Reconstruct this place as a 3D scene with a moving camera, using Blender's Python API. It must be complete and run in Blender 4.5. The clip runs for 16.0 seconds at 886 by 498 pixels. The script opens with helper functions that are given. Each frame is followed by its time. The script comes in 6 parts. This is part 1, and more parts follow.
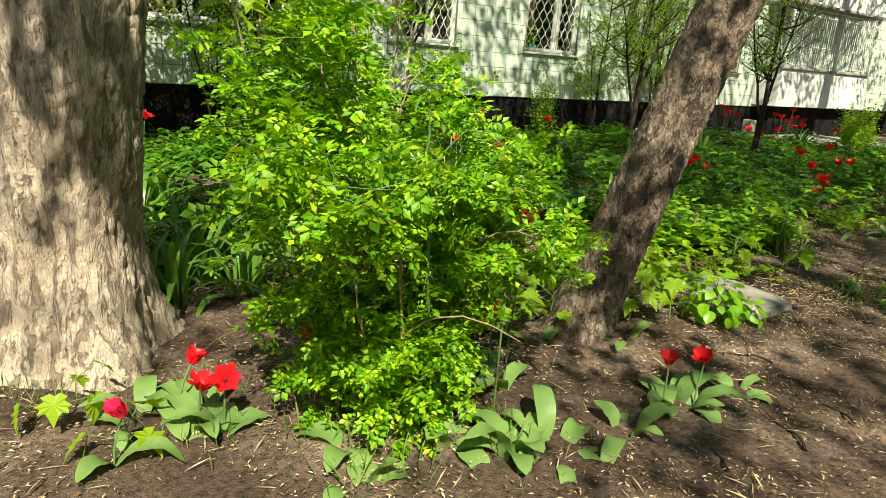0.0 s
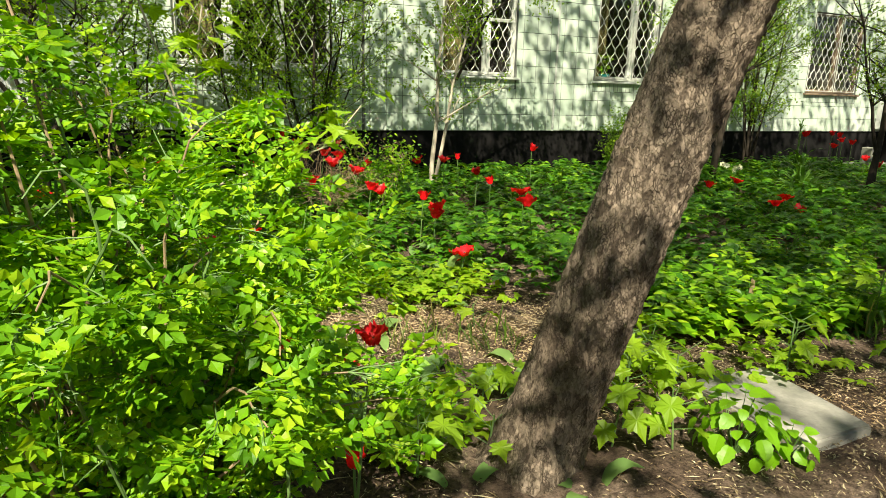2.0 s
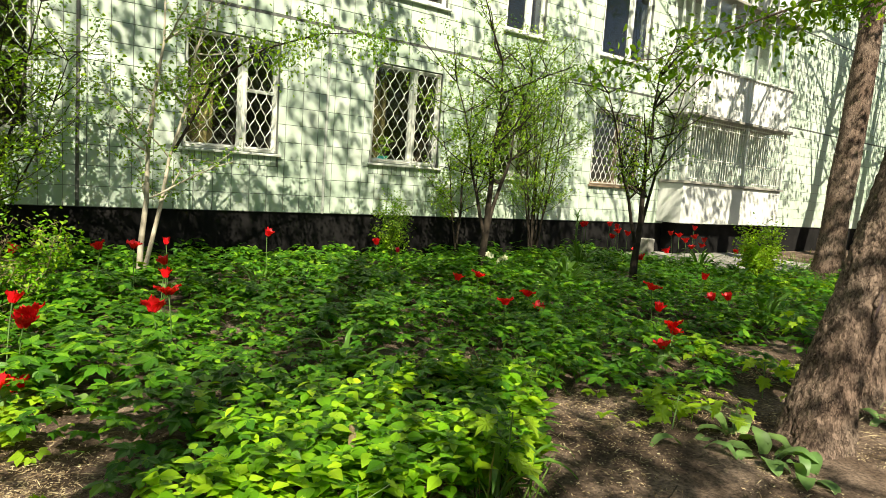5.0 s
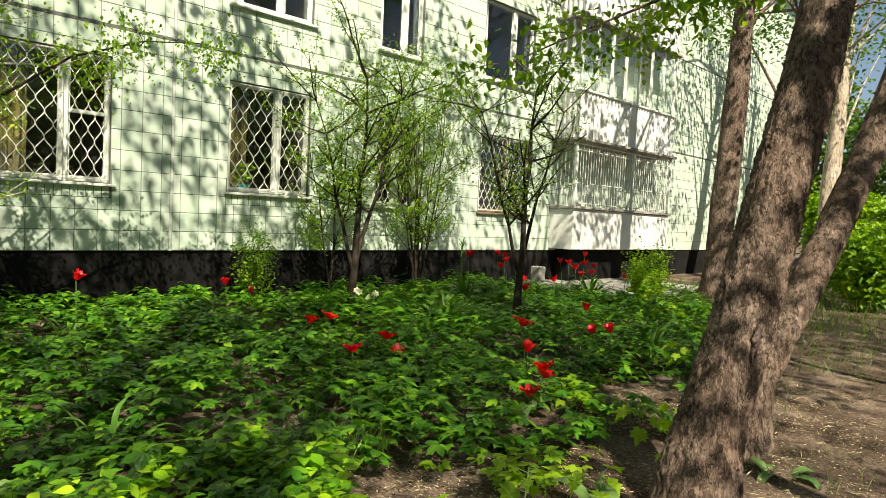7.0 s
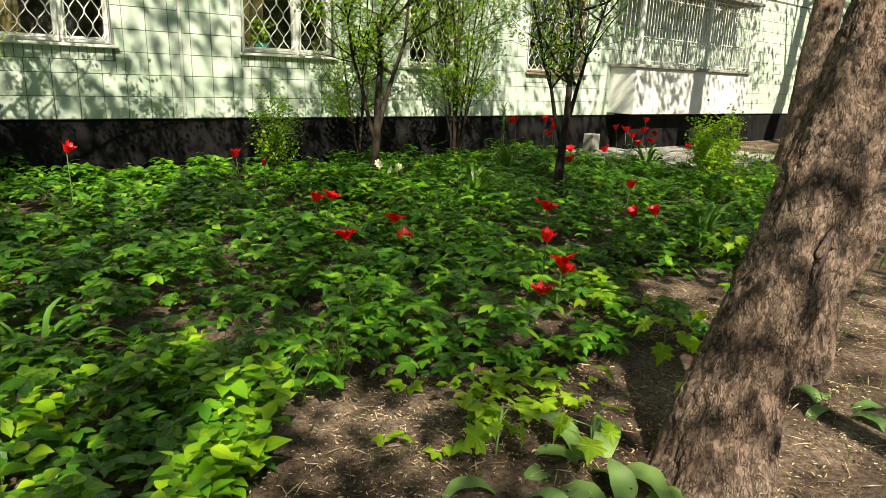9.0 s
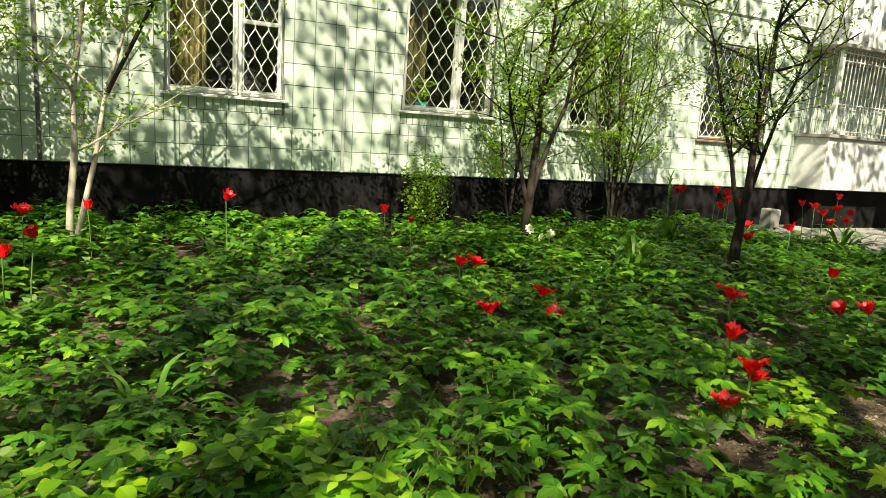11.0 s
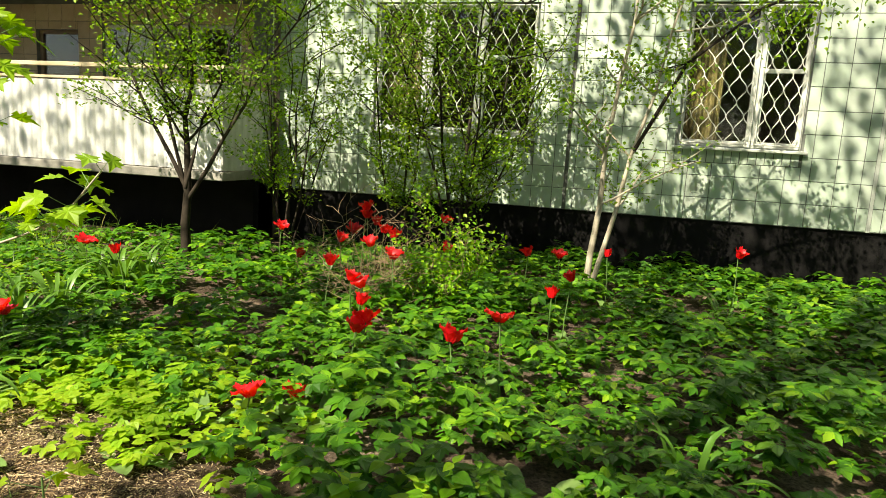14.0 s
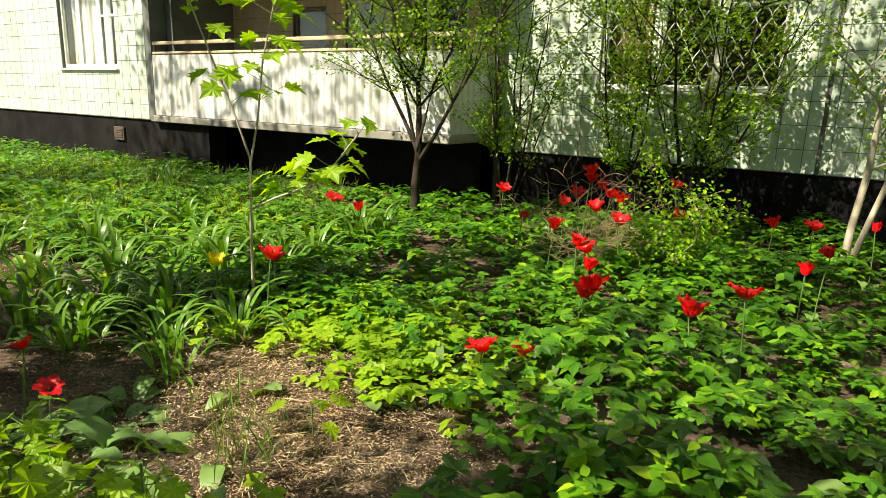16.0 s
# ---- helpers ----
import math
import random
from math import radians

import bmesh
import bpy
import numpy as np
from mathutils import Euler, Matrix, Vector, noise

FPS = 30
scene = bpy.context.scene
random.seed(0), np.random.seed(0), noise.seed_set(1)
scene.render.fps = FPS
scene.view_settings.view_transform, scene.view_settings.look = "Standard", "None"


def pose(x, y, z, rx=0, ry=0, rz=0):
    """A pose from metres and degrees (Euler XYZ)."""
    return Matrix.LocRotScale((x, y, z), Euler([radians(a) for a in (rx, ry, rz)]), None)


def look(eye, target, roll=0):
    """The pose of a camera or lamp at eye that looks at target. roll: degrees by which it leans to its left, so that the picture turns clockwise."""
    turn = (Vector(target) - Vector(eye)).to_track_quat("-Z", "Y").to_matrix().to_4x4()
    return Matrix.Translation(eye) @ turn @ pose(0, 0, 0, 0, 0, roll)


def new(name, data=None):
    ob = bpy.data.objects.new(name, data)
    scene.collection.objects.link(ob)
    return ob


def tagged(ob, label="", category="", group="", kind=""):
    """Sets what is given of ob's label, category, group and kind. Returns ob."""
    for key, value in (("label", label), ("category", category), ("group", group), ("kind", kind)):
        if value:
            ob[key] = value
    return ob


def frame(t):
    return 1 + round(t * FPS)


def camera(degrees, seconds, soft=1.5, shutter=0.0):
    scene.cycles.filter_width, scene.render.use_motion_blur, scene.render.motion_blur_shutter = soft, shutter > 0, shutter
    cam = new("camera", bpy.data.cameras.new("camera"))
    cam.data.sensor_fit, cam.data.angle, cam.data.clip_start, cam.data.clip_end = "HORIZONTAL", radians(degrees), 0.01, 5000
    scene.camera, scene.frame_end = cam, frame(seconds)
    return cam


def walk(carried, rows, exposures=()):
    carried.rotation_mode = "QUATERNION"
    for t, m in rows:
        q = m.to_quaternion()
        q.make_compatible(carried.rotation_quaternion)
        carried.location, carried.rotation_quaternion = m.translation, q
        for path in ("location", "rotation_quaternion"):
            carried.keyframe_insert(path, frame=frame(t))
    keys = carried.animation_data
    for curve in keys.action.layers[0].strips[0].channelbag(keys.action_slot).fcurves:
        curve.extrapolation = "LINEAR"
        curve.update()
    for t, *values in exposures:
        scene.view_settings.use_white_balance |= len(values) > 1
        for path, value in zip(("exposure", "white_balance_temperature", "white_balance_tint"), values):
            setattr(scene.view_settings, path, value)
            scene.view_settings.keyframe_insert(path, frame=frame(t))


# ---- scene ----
cam = camera(69.4, 16.0, 0.55)
PATH = [
    (0, (0.05, 0.322, 1.379), (1.133, 1.91, 0.823), 4.0),
    (0.5, (0.322, 0.414, 1.404), (1.122, 2.156, 0.833), 1.0),
    (1, (0.72, 0.484, 1.42), (1.461, 2.248, 0.835), 4.0),
    (1.5, (1.008, 0.623, 1.436), (1.686, 2.453, 0.996), 6.7),
    (2, (1.306, 0.705, 1.438), (2.107, 2.476, 0.964), 1.6),
    (2.5, (1.693, 0.684, 1.449), (2.605, 2.388, 0.937), 4.6),
    (3, (2.042, 0.773, 1.444), (3.124, 2.399, 1.012), 5.5),
    (3.5, (2.335, 0.855, 1.488), (3.538, 2.406, 1.105), 3.6),
    (4, (2.684, 0.848, 1.468), (3.834, 2.443, 1.105), 4.2),
    (4.2, (2.793, 0.856, 1.481), (3.956, 2.454, 1.179), 4.6),
    (6.3, (4.234, 1.084, 1.513), (5.466, 2.646, 1.313), 2.3),
    (6.5, (4.324, 1.109, 1.505), (5.583, 2.641, 1.245), 2.6),
    (7, (4.436, 1.274, 1.479), (5.824, 2.711, 1.383), 2.7),
    (7.5, (4.695, 1.395, 1.557), (6.04, 2.847, 1.266), -0.5),
    (8, (4.93, 1.435, 1.545), (6.163, 2.93, 1.056), 1.9),
    (8.2, (4.993, 1.449, 1.540), (6.194, 2.95, 0.99), 1.1),
    (10.3, (5.731, 1.971, 1.46), (6.89, 3.544, 1.034), 6.5),
    (10.5, (5.725, 2.039, 1.454), (6.856, 3.637, 1.045), 7.0),
    (11, (5.598, 2.07, 1.474), (6.44, 3.848, 1.113), 4.0),
    (11.5, (5.482, 2.08, 1.534), (6.129, 3.93, 1.136), 4.1),
    (12, (5.382, 2.096, 1.549), (5.844, 4.01, 1.196), 4.2),
    (12.5, (5.267, 2.133, 1.533), (5.575, 4.075, 1.169), 3.5),
    (13, (5.161, 2.166, 1.543), (5.155, 4.134, 1.191), 3.7),
    (13.5, (5.152, 2.184, 1.555), (4.894, 4.144, 1.246), 3.7),
    (13.7, (5.117, 2.163, 1.544), (4.761, 4.108, 1.242), 3.4),
    (14, (5.122, 2.166, 1.563), (4.623, 4.077, 1.245), 3.2),
    (14.5, (5.088, 2.163, 1.565), (4.448, 4.029, 1.236), 3.6),
    (15, (5.041, 2.147, 1.558), (4.198, 3.929, 1.22), 3.5),
    (15.5, (5.014, 2.143, 1.547), (4.041, 3.846, 1.153), 2.9),
    (16, (4.983, 2.133, 1.545), (3.915, 3.762, 1.089), 1.9),
]
EXPOSURES = [(0.0, 1.20, 7000, 6), (1.2, 1.14, 7000, 6), (2.0, 1.28, 7000, 6), (2.8, 1.50, 7000, 6), (4.2, 1.44, 7000, 7), (7.0, 1.20, 7000, 9), (8.2, 1.22, 6950, 10), (10.4, 1.46, 7100, 8), (13.0, 1.42, 7200, 8), (16.0, 1.36, 7250, 9)]
walk(cam, [(t, look(eye, target, roll)) for t, eye, target, roll in PATH], EXPOSURES)


# ---- world, sun ----
SUN_DIR = Vector((0.40, 0.88, -1.05)).normalized()
world = bpy.data.worlds.new("sky_world")
scene.world = world
world.use_nodes = True
wn = world.node_tree.nodes
sky = wn.new("ShaderNodeTexSky")
sky.sky_type = "NISHITA"
sky.sun_disc = False
sky.sun_elevation = math.asin(-SUN_DIR.z)
sky.sun_rotation = math.atan2(-SUN_DIR.x, -SUN_DIR.y)
world.node_tree.links.new(sky.outputs[0], wn["Background"].inputs[0])
wn["Background"].inputs[1].default_value = 0.05
sun_data = bpy.data.lights.new("sun", "SUN")
sun_data.energy, sun_data.angle, sun_data.color = 5.0, radians(0.53), (1.0, 0.94, 0.80)
sun = new("sun", sun_data)
sun.matrix_world = look((0, 0, 30), Vector((0, 0, 30)) + SUN_DIR)


# ---- materials ----
def material(name):
    m = bpy.data.materials.new(name)
    m.use_nodes = True
    nt = m.node_tree
    return m, nt, nt.nodes["Principled BSDF"]


def node(nt, kind, **values):
    n = nt.nodes.new(kind)
    for k, v in values.items():
        n.inputs[k.replace("_", " ")].default_value = v
    return n


def ramp(nt, source, stops):
    n = nt.nodes.new("ShaderNodeValToRGB")
    e = n.color_ramp.elements
    while len(e) < len(stops):
        e.new(0.5)
    for i, (p, c) in enumerate(stops):
        e[i].position, e[i].color = p, (*c, 1)
    nt.links.new(source, n.inputs[0])
    return n.outputs[0]


def mixed(nt, factor, a, b, mode="MIX"):
    n = nt.nodes.new("ShaderNodeMix")
    n.data_type, n.blend_type = "RGBA", mode
    for sock, v in ((n.inputs[0], factor), (n.inputs[6], a), (n.inputs[7], b)):
        if isinstance(v, bpy.types.NodeSocket):
            nt.links.new(v, sock)
        elif isinstance(v, (int, float)):
            sock.default_value = v
        else:
            sock.default_value = (*v, 1)
    return n.outputs[2]


def coords(nt, scale=(1, 1, 1), space="Object"):
    tc = nt.nodes.new("ShaderNodeTexCoord")
    mp = nt.nodes.new("ShaderNodeMapping")
    mp.inputs["Scale"].default_value = scale
    nt.links.new(tc.outputs[space], mp.inputs[0])
    return mp.outputs[0]


def noise_tex(nt, vec, scale, detail=4.0, rough=0.6):
    n = node(nt, "ShaderNodeTexNoise", Scale=scale, Detail=detail, Roughness=rough)
    nt.links.new(vec, n.inputs["Vector"])
    return n.outputs[0]


def bump(nt, bsdf, height, strength=0.4, distance=0.01):
    b = node(nt, "ShaderNodeBump", Strength=strength, Distance=distance)
    nt.links.new(height, b.inputs["Height"])
    nt.links.new(b.outputs[0], bsdf.inputs["Normal"])


def world_pos(nt, scale=1.0):
    g = nt.nodes.new("ShaderNodeNewGeometry")
    mp = nt.nodes.new("ShaderNodeMapping")
    mp.inputs["Scale"].default_value = (scale, scale, scale)
    nt.links.new(g.outputs["Position"], mp.inputs[0])
    return mp.outputs[0]


def plain(name, c1, c2, scale=6.0, rough=0.7, bump_amount=0.2, metal=0.0, fine=60.0):
    """Two tones in broad stains, a fine grain and a little relief."""
    m, nt, b = material(name)
    p = world_pos(nt)
    big = noise_tex(nt, p, scale)
    small = noise_tex(nt, p, fine)
    col = ramp(nt, big, [(0.3, c1), (0.7, c2)])
    grain = ramp(nt, small, [(0.3, (0.75, 0.75, 0.75)), (0.7, (1, 1, 1))])
    nt.links.new(mixed(nt, 0.6, col, grain, "MULTIPLY"), b.inputs["Base Color"])
    b.inputs["Roughness"].default_value, b.inputs["Metallic"].default_value = rough, metal
    bump(nt, b, small, bump_amount, 0.004)
    return m


def leaf_material(name, stops, through_light=0.45, rough=0.45):
    """Thin leaf: each leaf its own tone, light shines through it."""
    m, nt, b = material(name)
    g = nt.nodes.new("ShaderNodeNewGeometry")
    col = ramp(nt, g.outputs["Random Per Island"], stops)
    n = noise_tex(nt, world_pos(nt), 1.1, 2.0)
    tone = ramp(nt, n, [(0.3, (0.58, 0.70, 0.62)), (0.7, (1.22, 1.14, 1.0))])
    col = mixed(nt, 0.8, col, tone, "MULTIPLY")
    vein = noise_tex(nt, world_pos(nt), 90.0, 2.0)
    nt.links.new(col, b.inputs["Base Color"])
    b.inputs["Roughness"].default_value = rough
    b.inputs["Specular IOR Level"].default_value = 0.4
    bump(nt, b, vein, 0.25, 0.003)
    tr = nt.nodes.new("ShaderNodeBsdfTranslucent")
    warm = mixed(nt, 1.0, col, (1.35, 1.35, 0.4), "MULTIPLY")
    nt.links.new(warm, tr.inputs[0])
    mx = nt.nodes.new("ShaderNodeMixShader")
    mx.inputs[0].default_value = through_light
    nt.links.new(b.outputs[0], mx.inputs[1])
    nt.links.new(tr.outputs[0], mx.inputs[2])
    nt.links.new(mx.outputs[0], nt.nodes["Material Output"].inputs[0])
    return m


def bark_material(name, dark, mid, light, sx=70.0, sz=40.0, chips=0.5, furrow=0.5, plates=1.0):
    """Scaly bark: small plates of differing tone with dark gaps, long furrows, fine grain."""
    m, nt, b = material(name)
    warp = noise_tex(nt, coords(nt, (9, 9, 5)), 1.0, 4.0)
    add = nt.nodes.new("ShaderNodeVectorMath")
    add.operation = "MULTIPLY_ADD"
    nt.links.new(warp, add.inputs[0])
    add.inputs[1].default_value = (5.5, 5.5, 5.5)
    nt.links.new(coords(nt, (sx, sx, sz)), add.inputs[2])
    edge = node(nt, "ShaderNodeTexVoronoi", Scale=1.0, Randomness=1.0)
    edge.feature = "DISTANCE_TO_EDGE"
    cell = node(nt, "ShaderNodeTexVoronoi", Scale=1.0, Randomness=1.0)
    for n in (edge, cell):
        nt.links.new(add.outputs[0], n.inputs["Vector"])
    gap = ramp(nt, edge.outputs[0], [(0.0, (0, 0, 0)), (0.13, (1, 1, 1))])
    chip = ramp(nt, cell.outputs["Color"], [(0.1, (0.45, 0.45, 0.45)), (0.8, (1.2, 1.2, 1.2))])
    long_n = node(nt, "ShaderNodeTexNoise", Scale=1.0, Detail=6.0, Roughness=0.65, Distortion=0.4)
    nt.links.new(coords(nt, (sx * 0.36, sx * 0.36, sz * 0.30)), long_n.inputs["Vector"])
    groove = ramp(nt, long_n.outputs[0], [(0.41, (0, 0, 0)), (0.485, (1, 1, 1))])
    fine = noise_tex(nt, coords(nt, (1, 1, 0.6)), 110.0, 6.0, 0.75)
    broad = noise_tex(nt, coords(nt), 2.5, 4.0)
    tone = ramp(nt, broad, [(0.3, mid), (0.7, light)])
    tone = mixed(nt, chips, tone, chip, "MULTIPLY")
    tone = mixed(nt, 0.6, tone, ramp(nt, fine, [(0.3, (0.5, 0.5, 0.5)), (0.7, (1.2, 1.2, 1.2))]), "MULTIPLY")
    fade = ramp(nt, noise_tex(nt, coords(nt, (1, 1, 0.5)), 24.0, 5.0, 0.7), [(0.40, (0.0, 0.0, 0.0)), (0.62, (1, 1, 1))])
    whole = mixed(nt, fade, (1, 1, 1), gap)
    both = mixed(nt, furrow, mixed(nt, plates, (1, 1, 1), whole), groove, "MULTIPLY")
    worn = ramp(nt, noise_tex(nt, coords(nt, (1, 1, 0.7)), 13.0, 5.0, 0.7), [(0.48, (0, 0, 0)), (0.70, (0.45, 0.45, 0.45))])
    both = mixed(nt, 1.0, both, worn, "ADD")
    nt.links.new(mixed(nt, both, dark, tone), b.inputs["Base Color"])
    b.inputs["Roughness"].default_value = 0.92
    b.inputs["Specular IOR Level"].default_value = 0.12
    bump(nt, b, mixed(nt, 0.3, both, fine), 1.0, 0.022)
    return m


M = {}
M["bark_big"] = bark_material("bark_grey_plates", (0.13, 0.10, 0.075), (0.40, 0.32, 0.24), (0.60, 0.51, 0.41), 60, 15, 0.25, 0.75, 0.35)
M["bark_scaly"] = bark_material("bark_scaly_brown", (0.062, 0.046, 0.034), (0.20, 0.152, 0.113), (0.40, 0.32, 0.245), 88, 56, 0.6, 0.8, 0.9)
M["bark_dark"] = bark_material("bark_dark_furrowed", (0.028, 0.018, 0.014), (0.17, 0.112, 0.083), (0.31, 0.235, 0.185), 84, 34, 0.6, 0.72, 1.0)
M["bark_young"] = plain("bark_young_grey", (0.020, 0.016, 0.012), (0.052, 0.041, 0.031), 9, 0.85, 0.4)
M["bark_young"].node_tree.nodes["Principled BSDF"].inputs["Specular IOR Level"].default_value = 0.12
M["bark_pale"] = plain("bark_pale_smooth", (0.30, 0.26, 0.19), (0.48, 0.43, 0.34), 9, 0.75, 0.4)
M["twig_dry"] = plain("dry_twig_tan", (0.20, 0.14, 0.08), (0.33, 0.24, 0.14), 20, 0.8, 0.3)
M["leaf_ground"] = leaf_material("groundcover_leaf_green", [(0.0, (0.032, 0.125, 0.008)), (0.55, (0.066, 0.205, 0.010)), (0.85, (0.13, 0.30, 0.013)), (1.0, (0.22, 0.38, 0.017))], 0.36, 0.42)
M["leaf_bush"] = leaf_material("bush_leaf_bright", [(0.0, (0.07, 0.20, 0.008)), (0.5, (0.18, 0.40, 0.013)), (1.0, (0.42, 0.60, 0.025))], 0.42, 0.42)
M["leaf_young"] = leaf_material("sapling_leaf_light", [(0.0, (0.10, 0.22, 0.012)), (0.6, (0.20, 0.36, 0.02)), (1.0, (0.33, 0.47, 0.03))], 0.45)
M["leaf_maple"] = leaf_material("maple_leaf_yellow_green", [(0.0, (0.19, 0.37, 0.016)), (1.0, (0.33, 0.47, 0.03))], 0.5)
M["leaf_crown"] = leaf_material("tree_crown_leaf", [(0.0, (0.05, 0.13, 0.015)), (1.0, (0.12, 0.22, 0.03))], 0.4)
M["leaf_tulip"] = leaf_material("tulip_leaf_grey_green", [(0.0, (0.10, 0.21, 0.055)), (1.0, (0.22, 0.34, 0.11))], 0.28, 0.5)
M["leaf_strap"] = leaf_material("strap_leaf_green", [(0.0, (0.045, 0.135, 0.02)), (1.0, (0.14, 0.27, 0.04))], 0.3, 0.35)
M["grass"] = leaf_material("grass_blade_green", [(0.0, (0.07, 0.15, 0.02)), (0.8, (0.13, 0.22, 0.03)), (1.0, (0.30, 0.25, 0.10))], 0.4)
M["petal_red"] = leaf_material("tulip_petal_red", [(0.0, (0.74, 0.008, 0.018)), (1.0, (0.88, 0.018, 0.032))], 0.35, 0.4)
M["petal_pink"] = leaf_material("tulip_petal_crimson", [(0.0, (0.66, 0.012, 0.08)), (1.0, (0.78, 0.03, 0.14))], 0.35, 0.4)
M["petal_yellow"] = leaf_material("tulip_petal_yellow", [(0.0, (0.78, 0.62, 0.02)), (1.0, (0.85, 0.72, 0.04))], 0.35, 0.4)
M["petal_white"] = leaf_material("narcissus_petal_white", [(0.0, (0.75, 0.75, 0.6)), (1.0, (0.82, 0.8, 0.66))], 0.3, 0.4)
M["anther"] = plain("flower_centre_dark", (0.02, 0.012, 0.02), (0.06, 0.03, 0.02), 30)
M["stamen"] = plain("flower_centre_yellow", (0.6, 0.45, 0.04), (0.7, 0.55, 0.1), 30)
M["stem"] = plain("stem_green", (0.08, 0.16, 0.04), (0.13, 0.22, 0.06), 20, 0.6)
M["plinth"] = plain("bitumen_black_plinth", (0.006, 0.006, 0.006), (0.016, 0.015, 0.015), 2.2, 0.9, 0.5)
M["plinth"].node_tree.nodes["Principled BSDF"].inputs["Specular IOR Level"].default_value = 0.08
M["slab"] = plain("pale_worn_slab", (0.17, 0.165, 0.14), (0.37, 0.355, 0.31), 5.5, 0.9, 0.5)
M["grout"] = plain("tile_grout_grey", (0.10, 0.11, 0.10), (0.17, 0.18, 0.16), 3)
M["seam_white"] = plain("panel_seam_mortar_pale", (0.52, 0.55, 0.50), (0.62, 0.64, 0.6), 4)
M["seam_dark"] = plain("panel_seam_mortar_dark", (0.06, 0.065, 0.06), (0.12, 0.12, 0.11), 4)
M["white_paint"] = plain("white_weathered_paint", (0.56, 0.57, 0.54), (0.72, 0.72, 0.69), 2.5, 0.55, 0.15)
M["frame_paint"] = plain("window_frame_paint", (0.52, 0.56, 0.50), (0.70, 0.72, 0.67), 8, 0.5, 0.2)
M["frame_dark"] = plain("old_wood_frame_brown", (0.16, 0.11, 0.07), (0.26, 0.19, 0.12), 8, 0.6, 0.2)
M["beige_tile"] = plain("beige_wall_paint", (0.50, 0.40, 0.25), (0.62, 0.52, 0.35), 3, 0.7, 0.2)
M["concrete"] = plain("weathered_concrete", (0.20, 0.19, 0.165), (0.34, 0.325, 0.285), 3.5, 0.9, 0.5)
M["grille"] = plain("grille_white_enamel", (0.60, 0.60, 0.54), (0.74, 0.74, 0.68), 10, 0.45, 0.1)
M["metal_dark"] = plain("dark_rusty_steel", (0.05, 0.04, 0.035), (0.12, 0.08, 0.06), 6, 0.6, 0.3)
# the rooms' dimness is put into this dark wall colour
M["room"] = plain("room_wall_painted_dim", (0.06, 0.05, 0.035), (0.11, 0.09, 0.06), 1.2)
# brown-green sheet that paints reflections into the panes of windows 1 to 3
M["reflection_ochre"] = plain("ochre_reflection_sheet", (0.075, 0.062, 0.014), (0.15, 0.12, 0.03), 3)
M["curtain"] = plain("sheer_curtain_white", (0.62, 0.62, 0.58), (0.72, 0.72, 0.68), 5)
M["chip"] = leaf_material("leaf_litter_straw", [(0.0, (0.07, 0.045, 0.03)), (0.45, (0.27, 0.19, 0.12)), (1.0, (0.66, 0.55, 0.40))], 0.1, 0.9)
M["turquoise"] = plain("turquoise_glaze", (0.02, 0.34, 0.33), (0.04, 0.45, 0.42), 8, 0.3)
M["roof"] = plain("roof_felt_dark", (0.06, 0.06, 0.06), (0.1, 0.1, 0.1), 2)


def tile_material():
    m, nt, b = material("facade_tile_pale_green")
    oi = nt.nodes.new("ShaderNodeObjectInfo")
    g = nt.nodes.new("ShaderNodeNewGeometry")
    tot = nt.nodes.new("ShaderNodeMath")
    tot.operation = "ADD"
    nt.links.new(oi.outputs["Random"], tot.inputs[0])
    nt.links.new(g.outputs["Random Per Island"], tot.inputs[1])
    fr = nt.nodes.new("ShaderNodeMath")
    fr.operation = "FRACT"
    nt.links.new(tot.outputs[0], fr.inputs[0])
    col = ramp(nt, fr.outputs[0], [(0.0, (0.45, 0.545, 0.445)), (0.5, (0.50, 0.585, 0.495)), (1.0, (0.555, 0.62, 0.54))])
    stain = ramp(nt, noise_tex(nt, world_pos(nt), 0.9, 5.0), [(0.3, (0.84, 0.86, 0.82)), (0.65, (1, 1, 1))])
    fine = noise_tex(nt, world_pos(nt), 45.0)
    col = mixed(nt, 1.0, col, stain, "MULTIPLY")
    col = mixed(nt, 0.25, col, ramp(nt, fine, [(0.3, (0.8, 0.8, 0.8)), (0.6, (1, 1, 1))]), "MULTIPLY")
    nt.links.new(col, b.inputs["Base Color"])
    b.inputs["Roughness"].default_value = 0.42
    bump(nt, b, fine, 0.12, 0.003)
    return m


M["tile"] = tile_material()


def soil_material():
    m, nt, b = material("dry_soil_with_litter")
    p = world_pos(nt)
    broad = noise_tex(nt, p, 1.4, 5.0)
    fine = noise_tex(nt, p, 38.0, 6.0, 0.7)
    grit = noise_tex(nt, p, 160.0, 3.0)
    col = ramp(nt, broad, [(0.32, (0.065, 0.044, 0.032)), (0.5, (0.115, 0.082, 0.061)), (0.70, (0.31, 0.235, 0.185))])
    col = mixed(nt, 0.75, col, ramp(nt, fine, [(0.36, (0.22, 0.20, 0.19)), (0.60, (1.45, 1.42, 1.38))]), "MULTIPLY")
    col = mixed(nt, 0.5, col, ramp(nt, grit, [(0.35, (0.6, 0.6, 0.6)), (0.65, (1.2, 1.2, 1.2))]), "MULTIPLY")
    nt.links.new(col, b.inputs["Base Color"])
    b.inputs["Roughness"].default_value = 0.95
    b.inputs["Specular IOR Level"].default_value = 0.15
    bump(nt, b, mixed(nt, 0.5, fine, grit), 1.0, 0.03)
    return m


M["soil"] = soil_material()


